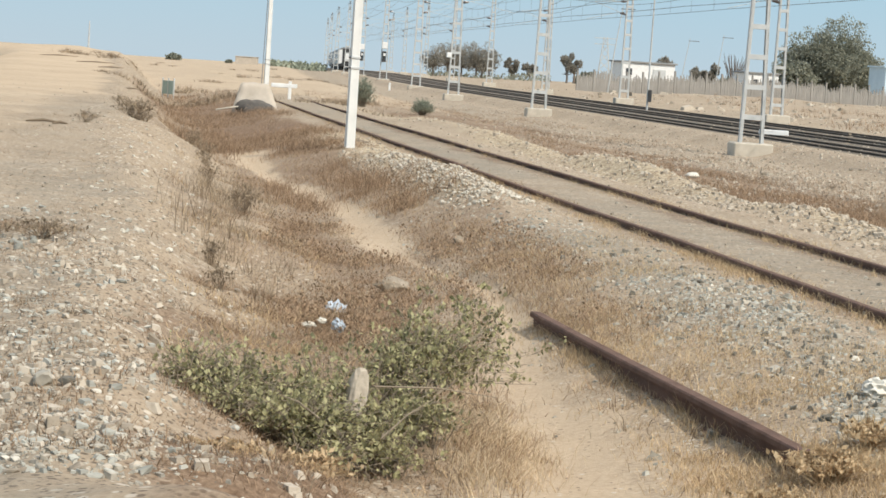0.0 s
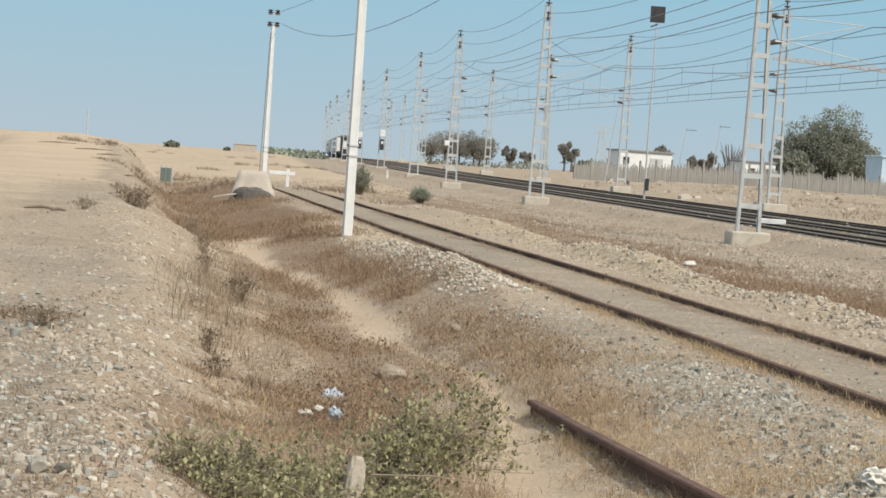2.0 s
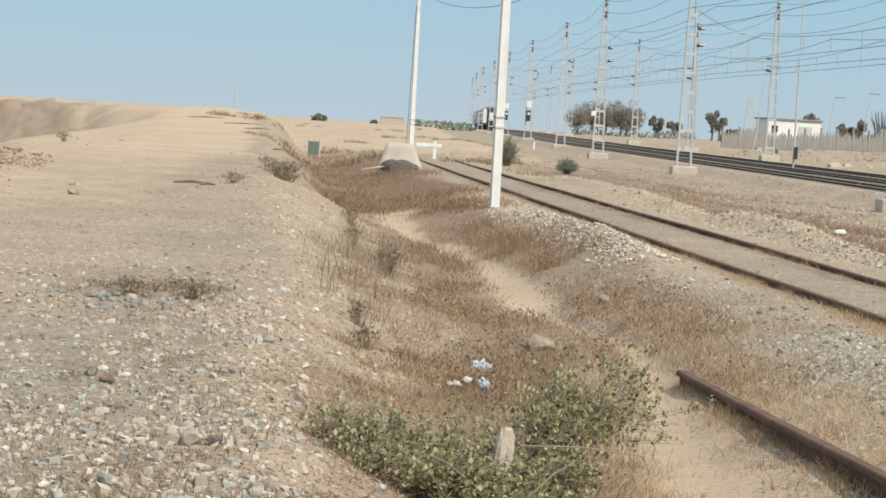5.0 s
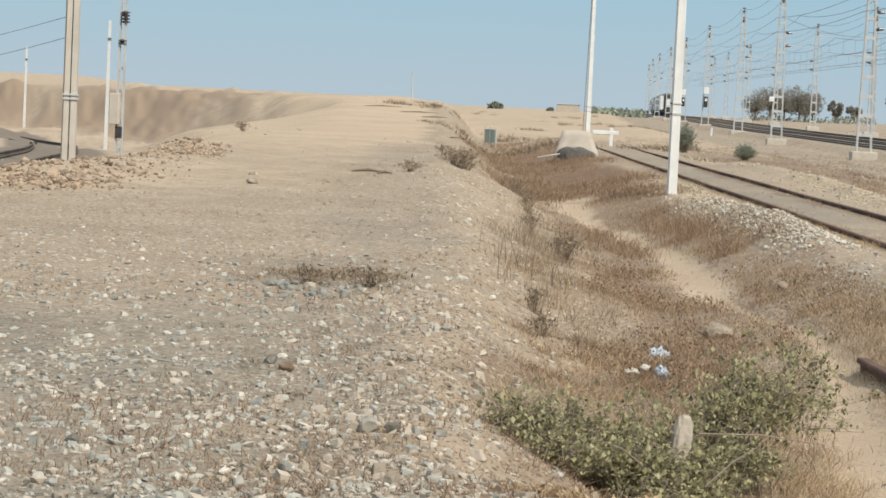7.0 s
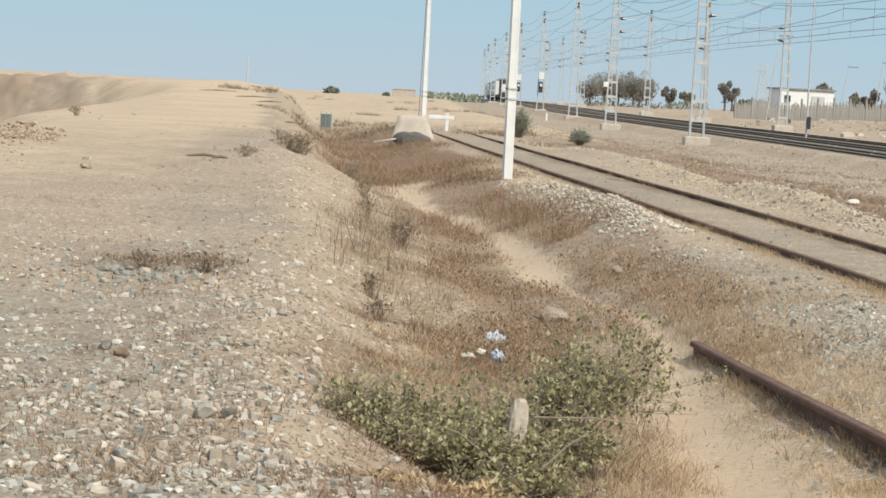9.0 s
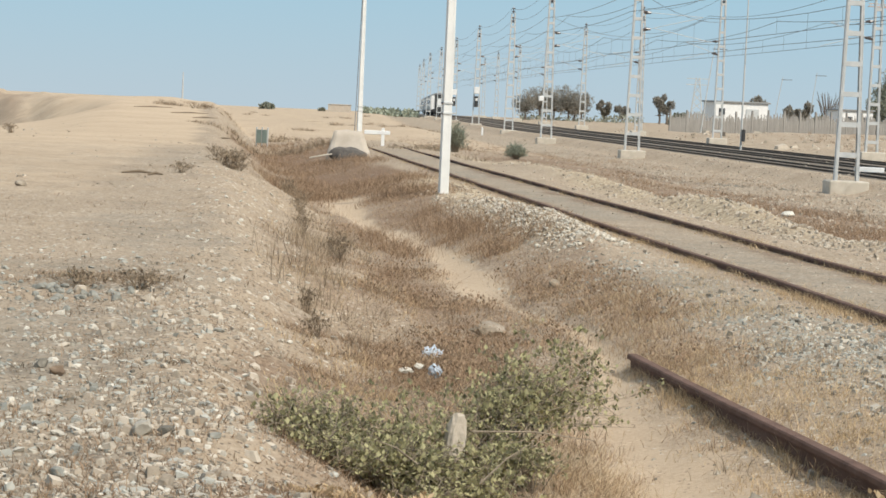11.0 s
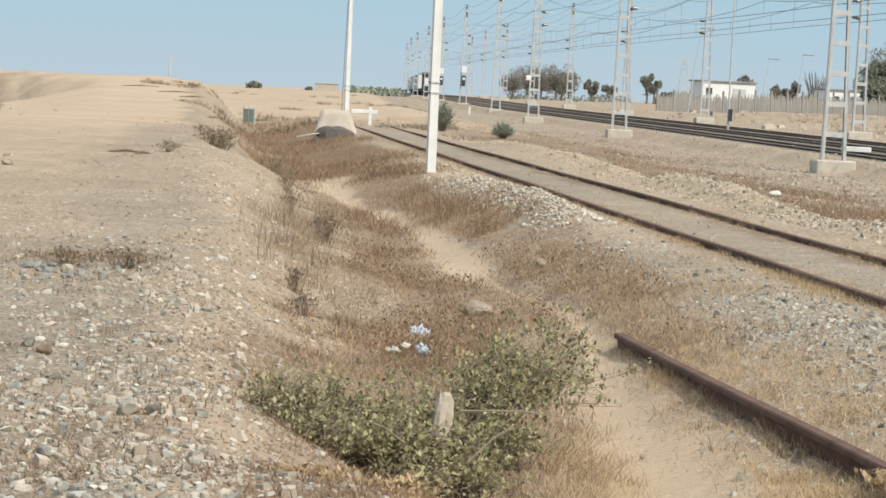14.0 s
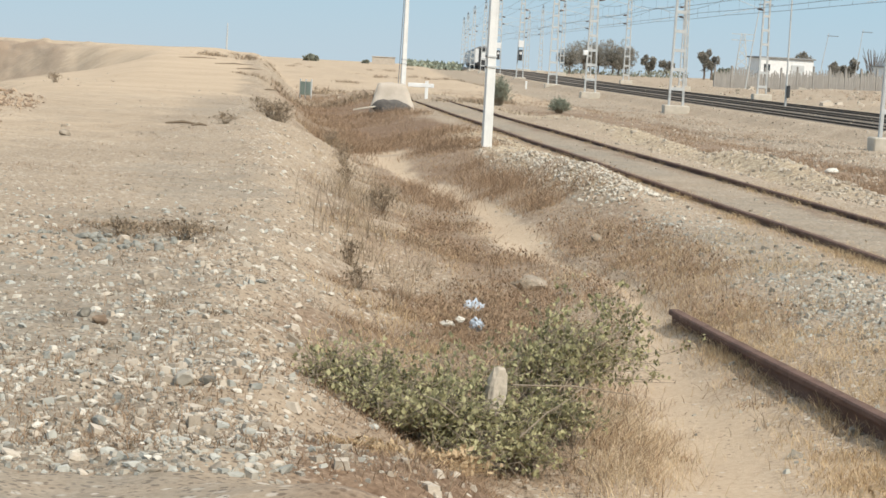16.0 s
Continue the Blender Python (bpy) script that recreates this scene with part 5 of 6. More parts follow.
def seed_heads(name, x, y, per, tall, size, mat, label):
    """Stalks that end in small dark heads: crossed flecks at several heights."""
    n = len(x) * per
    bx, by = np.repeat(x, per) + rng.normal(0, 0.07, n), np.repeat(y, per) + rng.normal(0, 0.07, n)
    bz = height(bx, by) + np.repeat(tall, per) * rng.uniform(0.25, 1.05, n)
    sz = size * rng.uniform(0.5, 1.4, n)
    quad = np.array([(-1, 0, -0.6), (0, -0.4, -1), (1, 0, 0.6), (0, 0.4, 1)], float)
    t = rng.uniform(0, math.tau, n)
    c, s = np.cos(t), np.sin(t)
    co = np.stack([quad[:, 0] * c[:, None] - quad[:, 1] * s[:, None], quad[:, 0] * s[:, None] + quad[:, 1] * c[:, None], np.broadcast_to(quad[:, 2], (n, 4))], -1)
    co = co * sz[:, None, None] + np.stack([bx, by, bz], 1)[:, None]
    return tagged(joined(name, co.reshape(-1, 3), np.arange(4 * n).reshape(-1, 4), mat), label, "weeds", kind="stuff")


def grown(n, a0, a1, r0, r1, chance):
    x, y = fan(n, a0, a1, r0, r1)
    s = x - SLOPE * y
    d, _ = near_line(x, y, PATH_LINE)
    c = chance(x, y, s) * step(0.45, 1.25, d / path_half(y) + 0.45 * grain(x, y, 0.5, 50))
    return pick(x, y, c)


def ditch_cover(x, y, s):
    return step(1.3, 2.1, s + 0.35 * grain(x, y, 1.7, 68)) * (1 - step(4.0, 4.9, s)) * (0.35 + 0.65 * step(-0.4, 0.1, grain(x, y, 0.7, 69))) * (1 - 0.92 * step(2.3, 2.8, s) * (1 - step(20, 25, y))) * (0.25 + 0.75 * step(-0.35, 0.25, grain(x, y, 1.8, 51)))


def right_cover(x, y, s):
    return step(2.75, 3.2, s) * (1 - step(4.8, 5.5, s)) * (1 - step(20, 30, y)) * (0.2 + 0.8 * step(-0.3, 0.3, grain(x, y, 1.1, 52)))


def verge_cover(x, y, s):
    return step(3.3, 3.7, s) * (1 - step(4.15, 4.75, s + 0.35 * grain(x, y, 1.4, 116))) * (0.1 + 0.9 * step(-0.25, 0.35, grain(x, y, 1.0, 117)))


def far_ditch(x, y, s):
    return step(1.7, 2.3, s + 0.3 * grain(x, y, 4, 118)) * (1 - step(4.4, 5.2, s + 0.4 * grain(x, y, 5, 119))) * (0.04 + 0.96 * step(-0.2, 0.35, grain(x, y * 0.6, 2.2, 53)))


x, y = grown(21000, -0.12, 0.12, 14.5, 56, ditch_cover)
blades("brown_grass", x, y, 12, rng.uniform(0.02, 0.13, len(x)) * (0.75 + 0.5 * grain(x, y, 0.8, 66)), np.full(len(x), 0.10), 0.0055, BROWN, "brown dead grass filling the ditch", lean=0.95)
x, y = grown(11000, -0.12, 0.14, 9.5, 56, ditch_cover)
blades("straw_grass", x, y, 9, rng.uniform(0.03, 0.12, len(x)), np.full(len(x), 0.09), 0.005, DRY, "straw-coloured dry grass in the ditch", lean=0.9)
x, y = grown(3500, -0.12, 0.12, 13, 56, ditch_cover)
blades("grey_grass", x, y, 12, rng.uniform(0.05, 0.17, len(x)), np.full(len(x), 0.06), 0.005, GREY_WEED, "grey-brown dead weeds among the ditch grass", lean=0.7)
x, y = grown(3600, -0.10, 0.10, 17, 50, ditch_cover)
seed_heads("brown_seed_heads", x, y, 16, rng.uniform(0.05, 0.17, len(x)), 0.010, BROWN, "dark brown seed heads of dead weeds")
x, y = grown(21000, 0.0, 0.30, 9, 32, right_cover)
blades("dry_grass", x, y, 10, rng.uniform(0.02, 0.08, len(x)), np.full(len(x), 0.09), 0.0045, DRY, "pale dry grass around the loose rail")
x, y = grown(2200, -0.02, 0.30, 9, 34, right_cover)
blades("brown_tufts", x, y, 10, rng.uniform(0.02, 0.07, len(x)), np.full(len(x), 0.06), 0.005, BROWN, "low brown tufts near the ballast")
x, y = grown(5200, -0.04, 0.20, 17, 33, verge_cover)
blades("verge_grass", x, y, 9, rng.uniform(0.03, 0.13, len(x)), np.full(len(x), 0.08), 0.0045, BROWN, "brown dry grass between path and siding", lean=0.8)
x, y = grown(2400, -0.04, 0.20, 15, 33, verge_cover)
blades("verge_straw", x, y, 9, rng.uniform(0.03, 0.12, len(x)), np.full(len(x), 0.08), 0.004, DRY, "pale dry grass between path and siding", lean=0.8)
x, y = grown(6500, -0.14, 0.02, 46, 104, far_ditch)
blades("russet_grass", x, y, 22, rng.uniform(0.05, 0.26, len(x)) * (0.8 + 0.6 * grain(x, y, 2.0, 67)), np.full(len(x), 0.22), 0.009, BROWN, "russet dead grass near the buffer block", lean=0.9)
x, y = grown(9000, -0.06, 0.24, 36, 140, lambda x, y, s: step(10, 11, s) * (1 - step(-5.0, -3.0, x - main_x(y))) * (0.18 + 0.82 * step(-0.35, 0.25, grain(x, y, 6, 54))))
blades("dull_brown_grass", x, y, 16, rng.uniform(0.05, 0.17, len(x)), np.full(len(x), 0.22), 0.010, BROWN, "dull brown grass below the main line")
x, y = grown(2500, 0.0, 0.24, 95, 260, lambda x, y, s: step(11, 14, x - main_x(y)) * step(0.0, 0.5, grain(x, y, 8, 55)))
blades("far_brown_grass", x, y, 7, rng.uniform(0.15, 0.45, len(x)), np.full(len(x), 0.3), 0.035, BROWN, "dry brown scrub beyond the tracks")
x, y = grown(2600, -0.34, -0.04, 9, 100, lambda x, y, s: (1 - step(0.6, 1.6, s)) * step(0.15, 0.5, grain(x, y, 2.2, 56)))
blades("bank_grass", x, y, 8, rng.uniform(0.02, 0.07, len(x)) * (1 - 0.7 * step(35, 70, y)), np.full(len(x), 0.12), 0.006, BROWN, "sparse dry grass on the bank")
x, y = grown(1600, -0.16, 0.02, 9.5, 55, lambda x, y, s: step(0.5, 1.3, s) * (1 - step(1.9, 2.4, s)) * step(0.1, 0.5, grain(x, y, 1.0, 59)))
blades("slope_weeds", x, y, 9, rng.uniform(0.04, 0.15, len(x)), np.full(len(x), 0.05), 0.006, GREY_WEED, "grey-brown dead weeds on the bank's slope")
x, y = grown(5200, -0.16, 0.02, 9, 60, lambda x, y, s: step(0.3, 1.2, s) * (1 - step(1.9, 2.4, s)) * step(-0.1, 0.5, grain(x, y, 1.4, 57)))
blades("slope_grass", x, y, 7, rng.uniform(0.04, 0.16, len(x)), np.full(len(x), 0.06), 0.006, DRY, "thin dry grass on the bank's slope")
x, y = grown(5600, -0.36, 0.06, 8.6, 24, lambda x, y, s: (1 - step(1.5, 2.0, s)) * np.maximum(step(0.05, 0.45, grain(x, y * 0.6, 0.9, 63)) * 0.8, 0.8 * step(0, 0.6, s) * step(-0.3, 0.2, grain(x, y, 0.7, 62))))
blades("fallen_straw", x, y, 12, rng.uniform(0.015, 0.035, len(x)), np.full(len(x), 0.05), 0.004, BROWN, "flattened brown straw among the gravel", lean=2.2)
x, y = grown(900, -0.16, 0.0, 19, 60, lambda x, y, s: step(0.7, 1.2, s + 0.3 * grain(x, y, 2.5, 65)) * (1 - step(1.6, 2.1, s)) * step(0.0, 0.4, grain(x, y, 2.6, 64)))
blades("tall_weeds", x, y, 14, rng.uniform(0.14, 0.42, len(x)), np.full(len(x), 0.07), 0.006, GREY_WEED, "upright dead weeds along the foot of the slope", lean=0.35)
x, y = grown(5200, -0.26, 0.04, 9, 70, lambda x, y, s: step(-2.4, -0.6, s) * (1 - step(1.6, 2.2, s)) * (0.2 + 0.8 * step(-0.1, 0.4, grain(x, y, 1.5, 88))))
blades("tiny_tufts", x, y, 12, rng.uniform(0.012, 0.05, len(x)), rng.uniform(0.008, 0.035, len(x)), 0.005, GREY_WEED, "tiny dead tufts dotted over the bank", lean=0.8)
x, y = grown(900, -0.14, -0.03, 24, 50, lambda x, y, s: step(1.0, 1.4, s + 0.25 * grain(x, y, 2.0, 106)) * (1 - step(1.9, 2.4, s)) * step(-0.05, 0.35, grain(x, y, 1.5, 107)))
blades("foot_weeds", x, y, 16, rng.uniform(0.06, 0.36, len(x)) * (0.75 + 0.5 * grain(x, y, 0.9, 115)), np.full(len(x), 0.08), 0.005, GREY_WEED, "grey-brown upright weeds along the ditch's edge", lean=0.55)
x, y = grown(1500, -0.05, 0.02, 31, 42, lambda x, y, s: step(3.2, 3.6, s) * (1 - step(3.9, 4.25, s + 0.3 * grain(x, y, 1.2, 108))) * (0.1 + 0.9 * step(-0.15, 0.35, grain(x, y, 1.1, 109))))
blades("red_weeds", x, y, 14, rng.uniform(0.05, 0.30, len(x)), np.full(len(x), 0.09), 0.005, BROWN, "reddish-brown dead weeds beside the ballast heap", lean=0.6)
x, y = grown(1100, -0.09, 0.03, 17, 32, lambda x, y, s: step(1.7, 2.2, s + 0.3 * grain(x, y, 1.3, 110)) * (1 - step(2.9, 3.4, s)) * (0.08 + 0.92 * step(0.0, 0.4, grain(x, y, 0.9, 111))))
blades("upright_weeds", x, y, 11, rng.uniform(0.05, 0.24, len(x)), np.full(len(x), 0.07), 0.004, BROWN, "upright brown weed stems in the ditch", lean=0.6)
x, y = -3.65 + rng.normal(0, 0.36, 150), 19.7 + rng.normal(0, 0.35, 150)
blades("dump_straw", x, y, 11, rng.uniform(0.02, 0.08, 150), np.full(150, 0.07), 0.005, BROWN, "reddish brown straw matted behind the rubble dump", lean=1.0)
t = rng.uniform(0, 1, 700)
x, y = 0.79 + 1.08 * t + rng.normal(0, 0.10, 700), 18.7 - 6.95 * t + rng.normal(0, 0.06, 700)
x, y = pick(x, y, 0.15 + 0.85 * step(-0.1, 0.4, grain(x, y, 0.7, 89)))
blades("loose_rail_grass", x, y, 8, rng.uniform(0.03, 0.12, len(x)), np.full(len(x), 0.04), 0.004, DRY, "dry grass standing along the loose rail")
x, y = 0.30 + rng.normal(0, 0.16, 170), 12.9 + rng.normal(0, 0.6, 170)
blades("front_tufts", x, y, 11, rng.uniform(0.03, 0.14, 170), np.full(170, 0.05), 0.004, BROWN, "brown dead grass in front of the bush", lean=0.7)
x, y = 0.38 + rng.normal(0, 0.18, 300), 12.9 + rng.normal(0, 0.7, 300)
blades("front_straw", x, y, 9, rng.uniform(0.03, 0.15, 300), np.full(300, 0.05), 0.0035, PALE_STRAW, "straw-coloured grass in front of the bush", lean=0.7)
x, y = fan(620, -0.016, 0.042, 11.6, 15)
x, y = pick(x, y, (1 - step(0.014, 0.042, x / y + 0.014 * grain(x, y, 0.5, 112))) * (0.1 + 0.9 * step(-0.2, 0.4, grain(x, y, 0.35, 113))))
blades("bush_straw", x, y, 9, rng.uniform(0.04, 0.16, len(x)), np.full(len(x), 0.05), 0.0035, PALE_STRAW, "pale straw below the bush's thin side", lean=0.7)
x, y = fan(4600, -0.13, 0.0, 11.5, 32)
s = x - SLOPE * y
x, y = pick(x, y, step(0.4, 0.9, s + 0.25 * grain(x, y, 1.2, 120)) * (1 - step(1.6, 2.1, s)) * step(0.0, 0.35, grain(x, y * 0.8, 0.8, 121)))
blades("slope_scrub", x, y, 13, rng.uniform(0.03, 0.12, len(x)), np.full(len(x), 0.06), 0.0045, BROWN, "patches of brown scrub on the bank's slope", lean=0.9)
x, y = fan(1100, -0.135, -0.07, 46, 84)
s = x - SLOPE * y
x, y = pick(x, y, step(1.1, 1.5, s + 0.3 * grain(x, y, 3, 122)) * (1 - step(2.2, 2.8, s)) * (0.1 + 0.9 * step(-0.1, 0.3, grain(x, y, 2.5, 123))))
blades("edge_weeds", x, y, 20, rng.uniform(0.10, 0.38, len(x)), np.full(len(x), 0.14), 0.009, BROWN, "tall brown weeds along the ditch's far edge", lean=0.5)
x, y = fan(420, -0.16, -0.03, 85, 330)
x, y = pick(x, y, step(0.0, 0.5, grain(x, y, 14, 93)) * (1 - step(-9, -5, x - main_x(y))))
blades("plain_tufts", x, y, 60, rng.uniform(0.08, 0.30, len(x)), rng.uniform(0.15, 0.5, len(x)), 0.03, GREY_WEED, "grey-brown tufts dotted over the far plain", lean=0.8)
x, y = fan(2600, -0.10, 0.02, 9.2, 20)
s = x - SLOPE * y
x, y = pick(x, y, step(0.3, 0.8, s) * (1 - step(1.7, 2.1, s)) * step(-0.2, 0.3, grain(x, y, 0.8, 94)))
blades("slope_straw", x, y, 10, rng.uniform(0.02, 0.08, len(x)), np.full(len(x), 0.05), 0.004, BROWN, "brown straw matted on the bank's slope", lean=1.3)
x, y = grown(1500, -0.10, 0.04, 30, 75, lambda x, y, s: step(2.2, 2.7, s) * (1 - step(4.0, 4.5, s)) * step(0.05, 0.4, grain(x, y, 2.3, 95)))
blades("russet_clumps", x, y, 22, rng.uniform(0.10, 0.32, len(x)), np.full(len(x), 0.10), 0.007, BROWN, "taller russet weeds clumped in the ditch", lean=0.6)
# grass against the siding's rails
x, y = fan(9000, -0.14, 0.28, 14, 90)
y = np.clip(y, 16, 92)
x = SLOPE * y + np.where(rng.random(len(y)) < 0.5, 5.74, 7.32) + rng.normal(0, 0.13, len(y))
x, y = pick(x, y, 0.25 + 0.75 * step(-0.1, 0.5, grain(x, y, 1.3, 58)))
blades("rail_grass", x, y, 7, rng.uniform(0.02, 0.10, len(x)), np.full(len(x), 0.05), 0.005, DRY, "dry grass growing along the rusty rails")


def dry_shrub(x, y, wide, tall, n, mat, label, seed, name="dry_shrub", leafy=0, leafmat=None):
    """A twiggy little shrub: forked stems, with flecks of leaf."""
    r = random.Random(seed)
    p = thing(name, label, "shrub", "dry shrubs", at=(x, y, hz(x, y)))
    bm = bmesh.new()
    flecks = []
    for _ in range(n):
        a, tilt = r.uniform(0, math.tau), r.uniform(0.1, 1.0)
        tip = Vector((math.cos(a) * tilt * wide / 2, math.sin(a) * tilt * wide / 2, tall * r.uniform(0.15 if leafmat else 0.55, 1.0) * (1 - 0.4 * tilt)))
        base = Vector((r.gauss(0, wide * 0.06), r.gauss(0, wide * 0.06), -0.02))
        midp = base.lerp(tip, 0.5) + Vector((r.gauss(0, 0.03), r.gauss(0, 0.03), tall * 0.08))
        k = 0.0025 + wide * 0.003
        bar(bm, base, midp, k)
        bar(bm, midp, tip, k * 0.7, taper=0.5)
        for _ in range(3):
            q = midp.lerp(tip, r.uniform(0, 0.8))
            e = q + Vector((r.gauss(0, wide * 0.12), r.gauss(0, wide * 0.12), r.uniform(0.02, 0.25) * tall))
            bar(bm, q, e, k * 0.6, taper=0.4)
            flecks += [q.lerp(e, r.uniform(0.3, 1.1)) for _ in range(leafy)]
    tagged(part("twig_tangle", bm, mat, p), kind="stuff")
    if leafy:
        fl = np.array([tuple(f) for f in flecks])
        m = len(fl)
        quad = np.array([(-1, 0, 0), (0, -0.45, 0.2), (1, 0, 0), (0, 0.45, -0.2)], float)
        size = 0.012 + wide * 0.012
        rot = np.array([np.array(Euler((r.uniform(0, 6.3), r.uniform(0, 6.3), r.uniform(0, 6.3))).to_matrix()) for _ in range(m)])
        co = np.einsum("nij,kj->nki", rot, quad) * size * rng.uniform(0.6, 1.4, (m, 1, 1)) + fl[:, None]
        ob = joined("foliage", co.reshape(-1, 3), np.arange(4 * m).reshape(-1, 4), leafmat or mat, p)
        tagged(ob, kind="stuff")
    return p


for i, (x, y, w, h, n) in enumerate(((-5.85, 45.0, 0.95, 0.50, 90), (-6.0, 39.8, 0.55, 0.25, 30), (-5.5, 43.6, 0.5, 0.22, 35), (-4.62, 44.0, 0.5, 0.6, 40), (-4.2, 42.0, 0.5, 0.5, 40),
                                     (-3.4, 34.5, 0.45, 0.5, 36), (-2.42, 29.4, 0.5, 0.42, 46), (-2.7, 31.0, 0.4, 0.45, 32), (-2.11, 22.3, 0.28, 0.36, 30), (-3.15, 18.95, 0.75, 0.20, 34), (-3.65, 19.1, 0.70, 0.17, 28), (-16.9, 75.7, 0.7, 0.4, 40),
                                     (-6.9, 50.5, 0.5, 0.3, 30), (-1.75, 19.2, 0.3, 0.25, 26), (-0.55, 10.6, 0.5, 0.14, 60), (-0.85, 10.2, 0.45, 0.12, 50), (1.95, 11.5, 0.55, 0.22, 70), (1.6, 10.9, 0.45, 0.2, 60), (2.3, 12.3, 0.4, 0.18, 50))):
    dry_shrub(x, y, w, h, n, GREY_WEED if i < 14 else DRY, "dry leafless brown shrub rooted in the sandy bank" if i < 14 else "low tangled brown weed on the dirt", i, leafy=2 if i < 14 else 4)
dry_shrub(-1.0, 96.0, 1.05, 0.72, 220, TWIG, "grey-green shrub below the main line", 90, "green_shrub", 9, SAGE)
dry_shrub(-3.75, 104.5, 1.2, 1.5, 260, TWIG, "upright olive-green shrub near the siding", 91, "green_shrub", 9, SAGE)


# ---- the green bush ----
def leaf_cloud(centres, size, r, squash=1.0):
    """Leaf-shaped quads, turned every way, round given points."""
    m = len(centres)
    quad = np.array([(-1.0, 0, 0), (-0.1, -0.72, 0.15), (1.0, 0, 0), (-0.1, 0.72, 0.15)], float)
    ang = r.uniform(0, math.tau, (m, 3))
    c, s = np.cos(ang), np.sin(ang)
    rx = np.stack([np.stack([c[:, 0] * c[:, 1], -s[:, 0], c[:, 0] * s[:, 1]], 1), np.stack([s[:, 0] * c[:, 1], c[:, 0], s[:, 0] * s[:, 1]], 1), np.stack([-s[:, 1], 0 * s[:, 1], c[:, 1]], 1)], 1)
    co = np.einsum("nij,kj->nki", rx, quad) * (size * r.uniform(0.6, 1.35, m))[:, None, None]
    return (co + np.asarray(centres)[:, None]).reshape(-1, 3), np.arange(4 * m).reshape(-1, 4)


def build_bush():
    r = np.random.default_rng(3)
    base = Vector((-0.42, 11.95, hz(-0.42, 11.95)))
    b = thing("green_bush", "sprawling olive-green bush with twiggy branches at the ditch", "bush", at=base)
    bm = bmesh.new()
    leaves = []
    # several crowns grown together: place, reach, height, stems and leafiness
    crowns = ((-1.16, 11.9, 0.24, 0.34, 26, 8, 0), (-1.00, 12.0, 0.28, 0.50, 34, 10, 0), (-0.79, 12.1, 0.30, 0.62, 42, 12, 0), (-0.58, 12.2, 0.28, 0.56, 36, 11, 0), (-0.35, 12.6, 0.30, 0.72, 30, 11, 0.1), (-0.18, 13.0, 0.30, 0.76, 30, 12, 0.15),
              (0.02, 13.4, 0.34, 0.82, 26, 13, 0.31), (0.22, 13.8, 0.32, 0.94, 32, 15, 0.36), (0.38, 13.9, 0.25, 0.86, 28, 16, 0.36), (-0.43, 11.9, 0.30, 0.44, 36, 12, 0), (-0.16, 12.2, 0.28, 0.36, 34, 11, 0), (-0.02, 12.4, 0.22, 0.28, 18, 8, 0),
              (-0.78, 11.55, 0.28, 0.34, 32, 12, 0), (-0.58, 11.75, 0.24, 0.46, 30, 12, 0), (-0.95, 11.45, 0.22, 0.22, 16, 7, 0), (-0.50, 11.42, 0.24, 0.30, 26, 11, 0), (-0.24, 11.75, 0.24, 0.30, 24, 10, 0))
    for wx, wy, reach, tall, stems, leafy, lift in crowns:
        cx, cy = wx - base.x, wy - base.y
        drop = hz(base.x + cx, base.y + cy) - base.z
        for _ in range(stems):
            a, d = r.uniform(0, math.tau), math.sqrt(r.uniform(0.02, 1.1))
            tip = Vector((cx + math.cos(a) * d * reach, cy + math.sin(a) * d * reach * 1.2, drop + tall * (1 - 0.42 * d * d) * (r.uniform(0.50, 0.98) if lift > 0.3 else r.uniform(0.35, 1.05))))
            root = Vector((cx + r.normal(0, 0.06), cy + r.normal(0, 0.06), drop - 0.03))
            if lift > 0.3:
                # these branches lean out from the bush's middle
                root = Vector((0.22 + r.normal(0, 0.05), 0.75 + r.normal(0, 0.08), hz(base.x + 0.22, base.y + 0.75) - base.z - 0.03))
            bend = root.lerp(tip, 0.5) + Vector((r.normal(0, 0.04), r.normal(0, 0.04), 0.06 + 0.10 * (lift > 0.3)))
            tube(bm, [root, root.lerp(bend, 0.5) + Vector((r.normal(0, 0.02), r.normal(0, 0.02), 0.03)), bend, tip], [0.0042, 0.0036, 0.0026, 0.0010], 4)
            full = leafy * (0.55 + 1.0 * r.random()) if r.random() > 0.12 else 1.0
            for _ in range(7):
                q = bend.lerp(tip, r.uniform(-0.7, 1.0))
                e = q + Vector((r.normal(0, 0.075), r.normal(0, 0.085), r.normal(0.02, 0.05)))
                bar(bm, q, e, 0.0032, taper=0.4)
                if q.z - drop < lift * tall:
                    continue
                for _ in range(int(r.random() * full + 0.5)):
                    leaves.append(tuple(q.lerp(e, r.uniform(0.1, 1.15)) + Vector(r.normal(0, 0.016, 3))))
    tagged(part("branch_tangle", bm, TWIG, b), kind="stuff")
    leaves = np.array(leaves)
    gap = (np.hypot(leaves[:, 0] - 0.028, leaves[:, 1] * 0.2) < 0.06) & (leaves[:, 2] > 0.47) & (leaves[:, 1] < 0.22)
    keep = ~gap & (leaves[:, 2] > height(leaves[:, 0] + base.x, leaves[:, 1] + base.y) - base.z + 0.01)
    co, fa = leaf_cloud(leaves[keep], 0.0150, r)
    tagged(joined("foliage", co, fa, LEAF, b), kind="stuff")
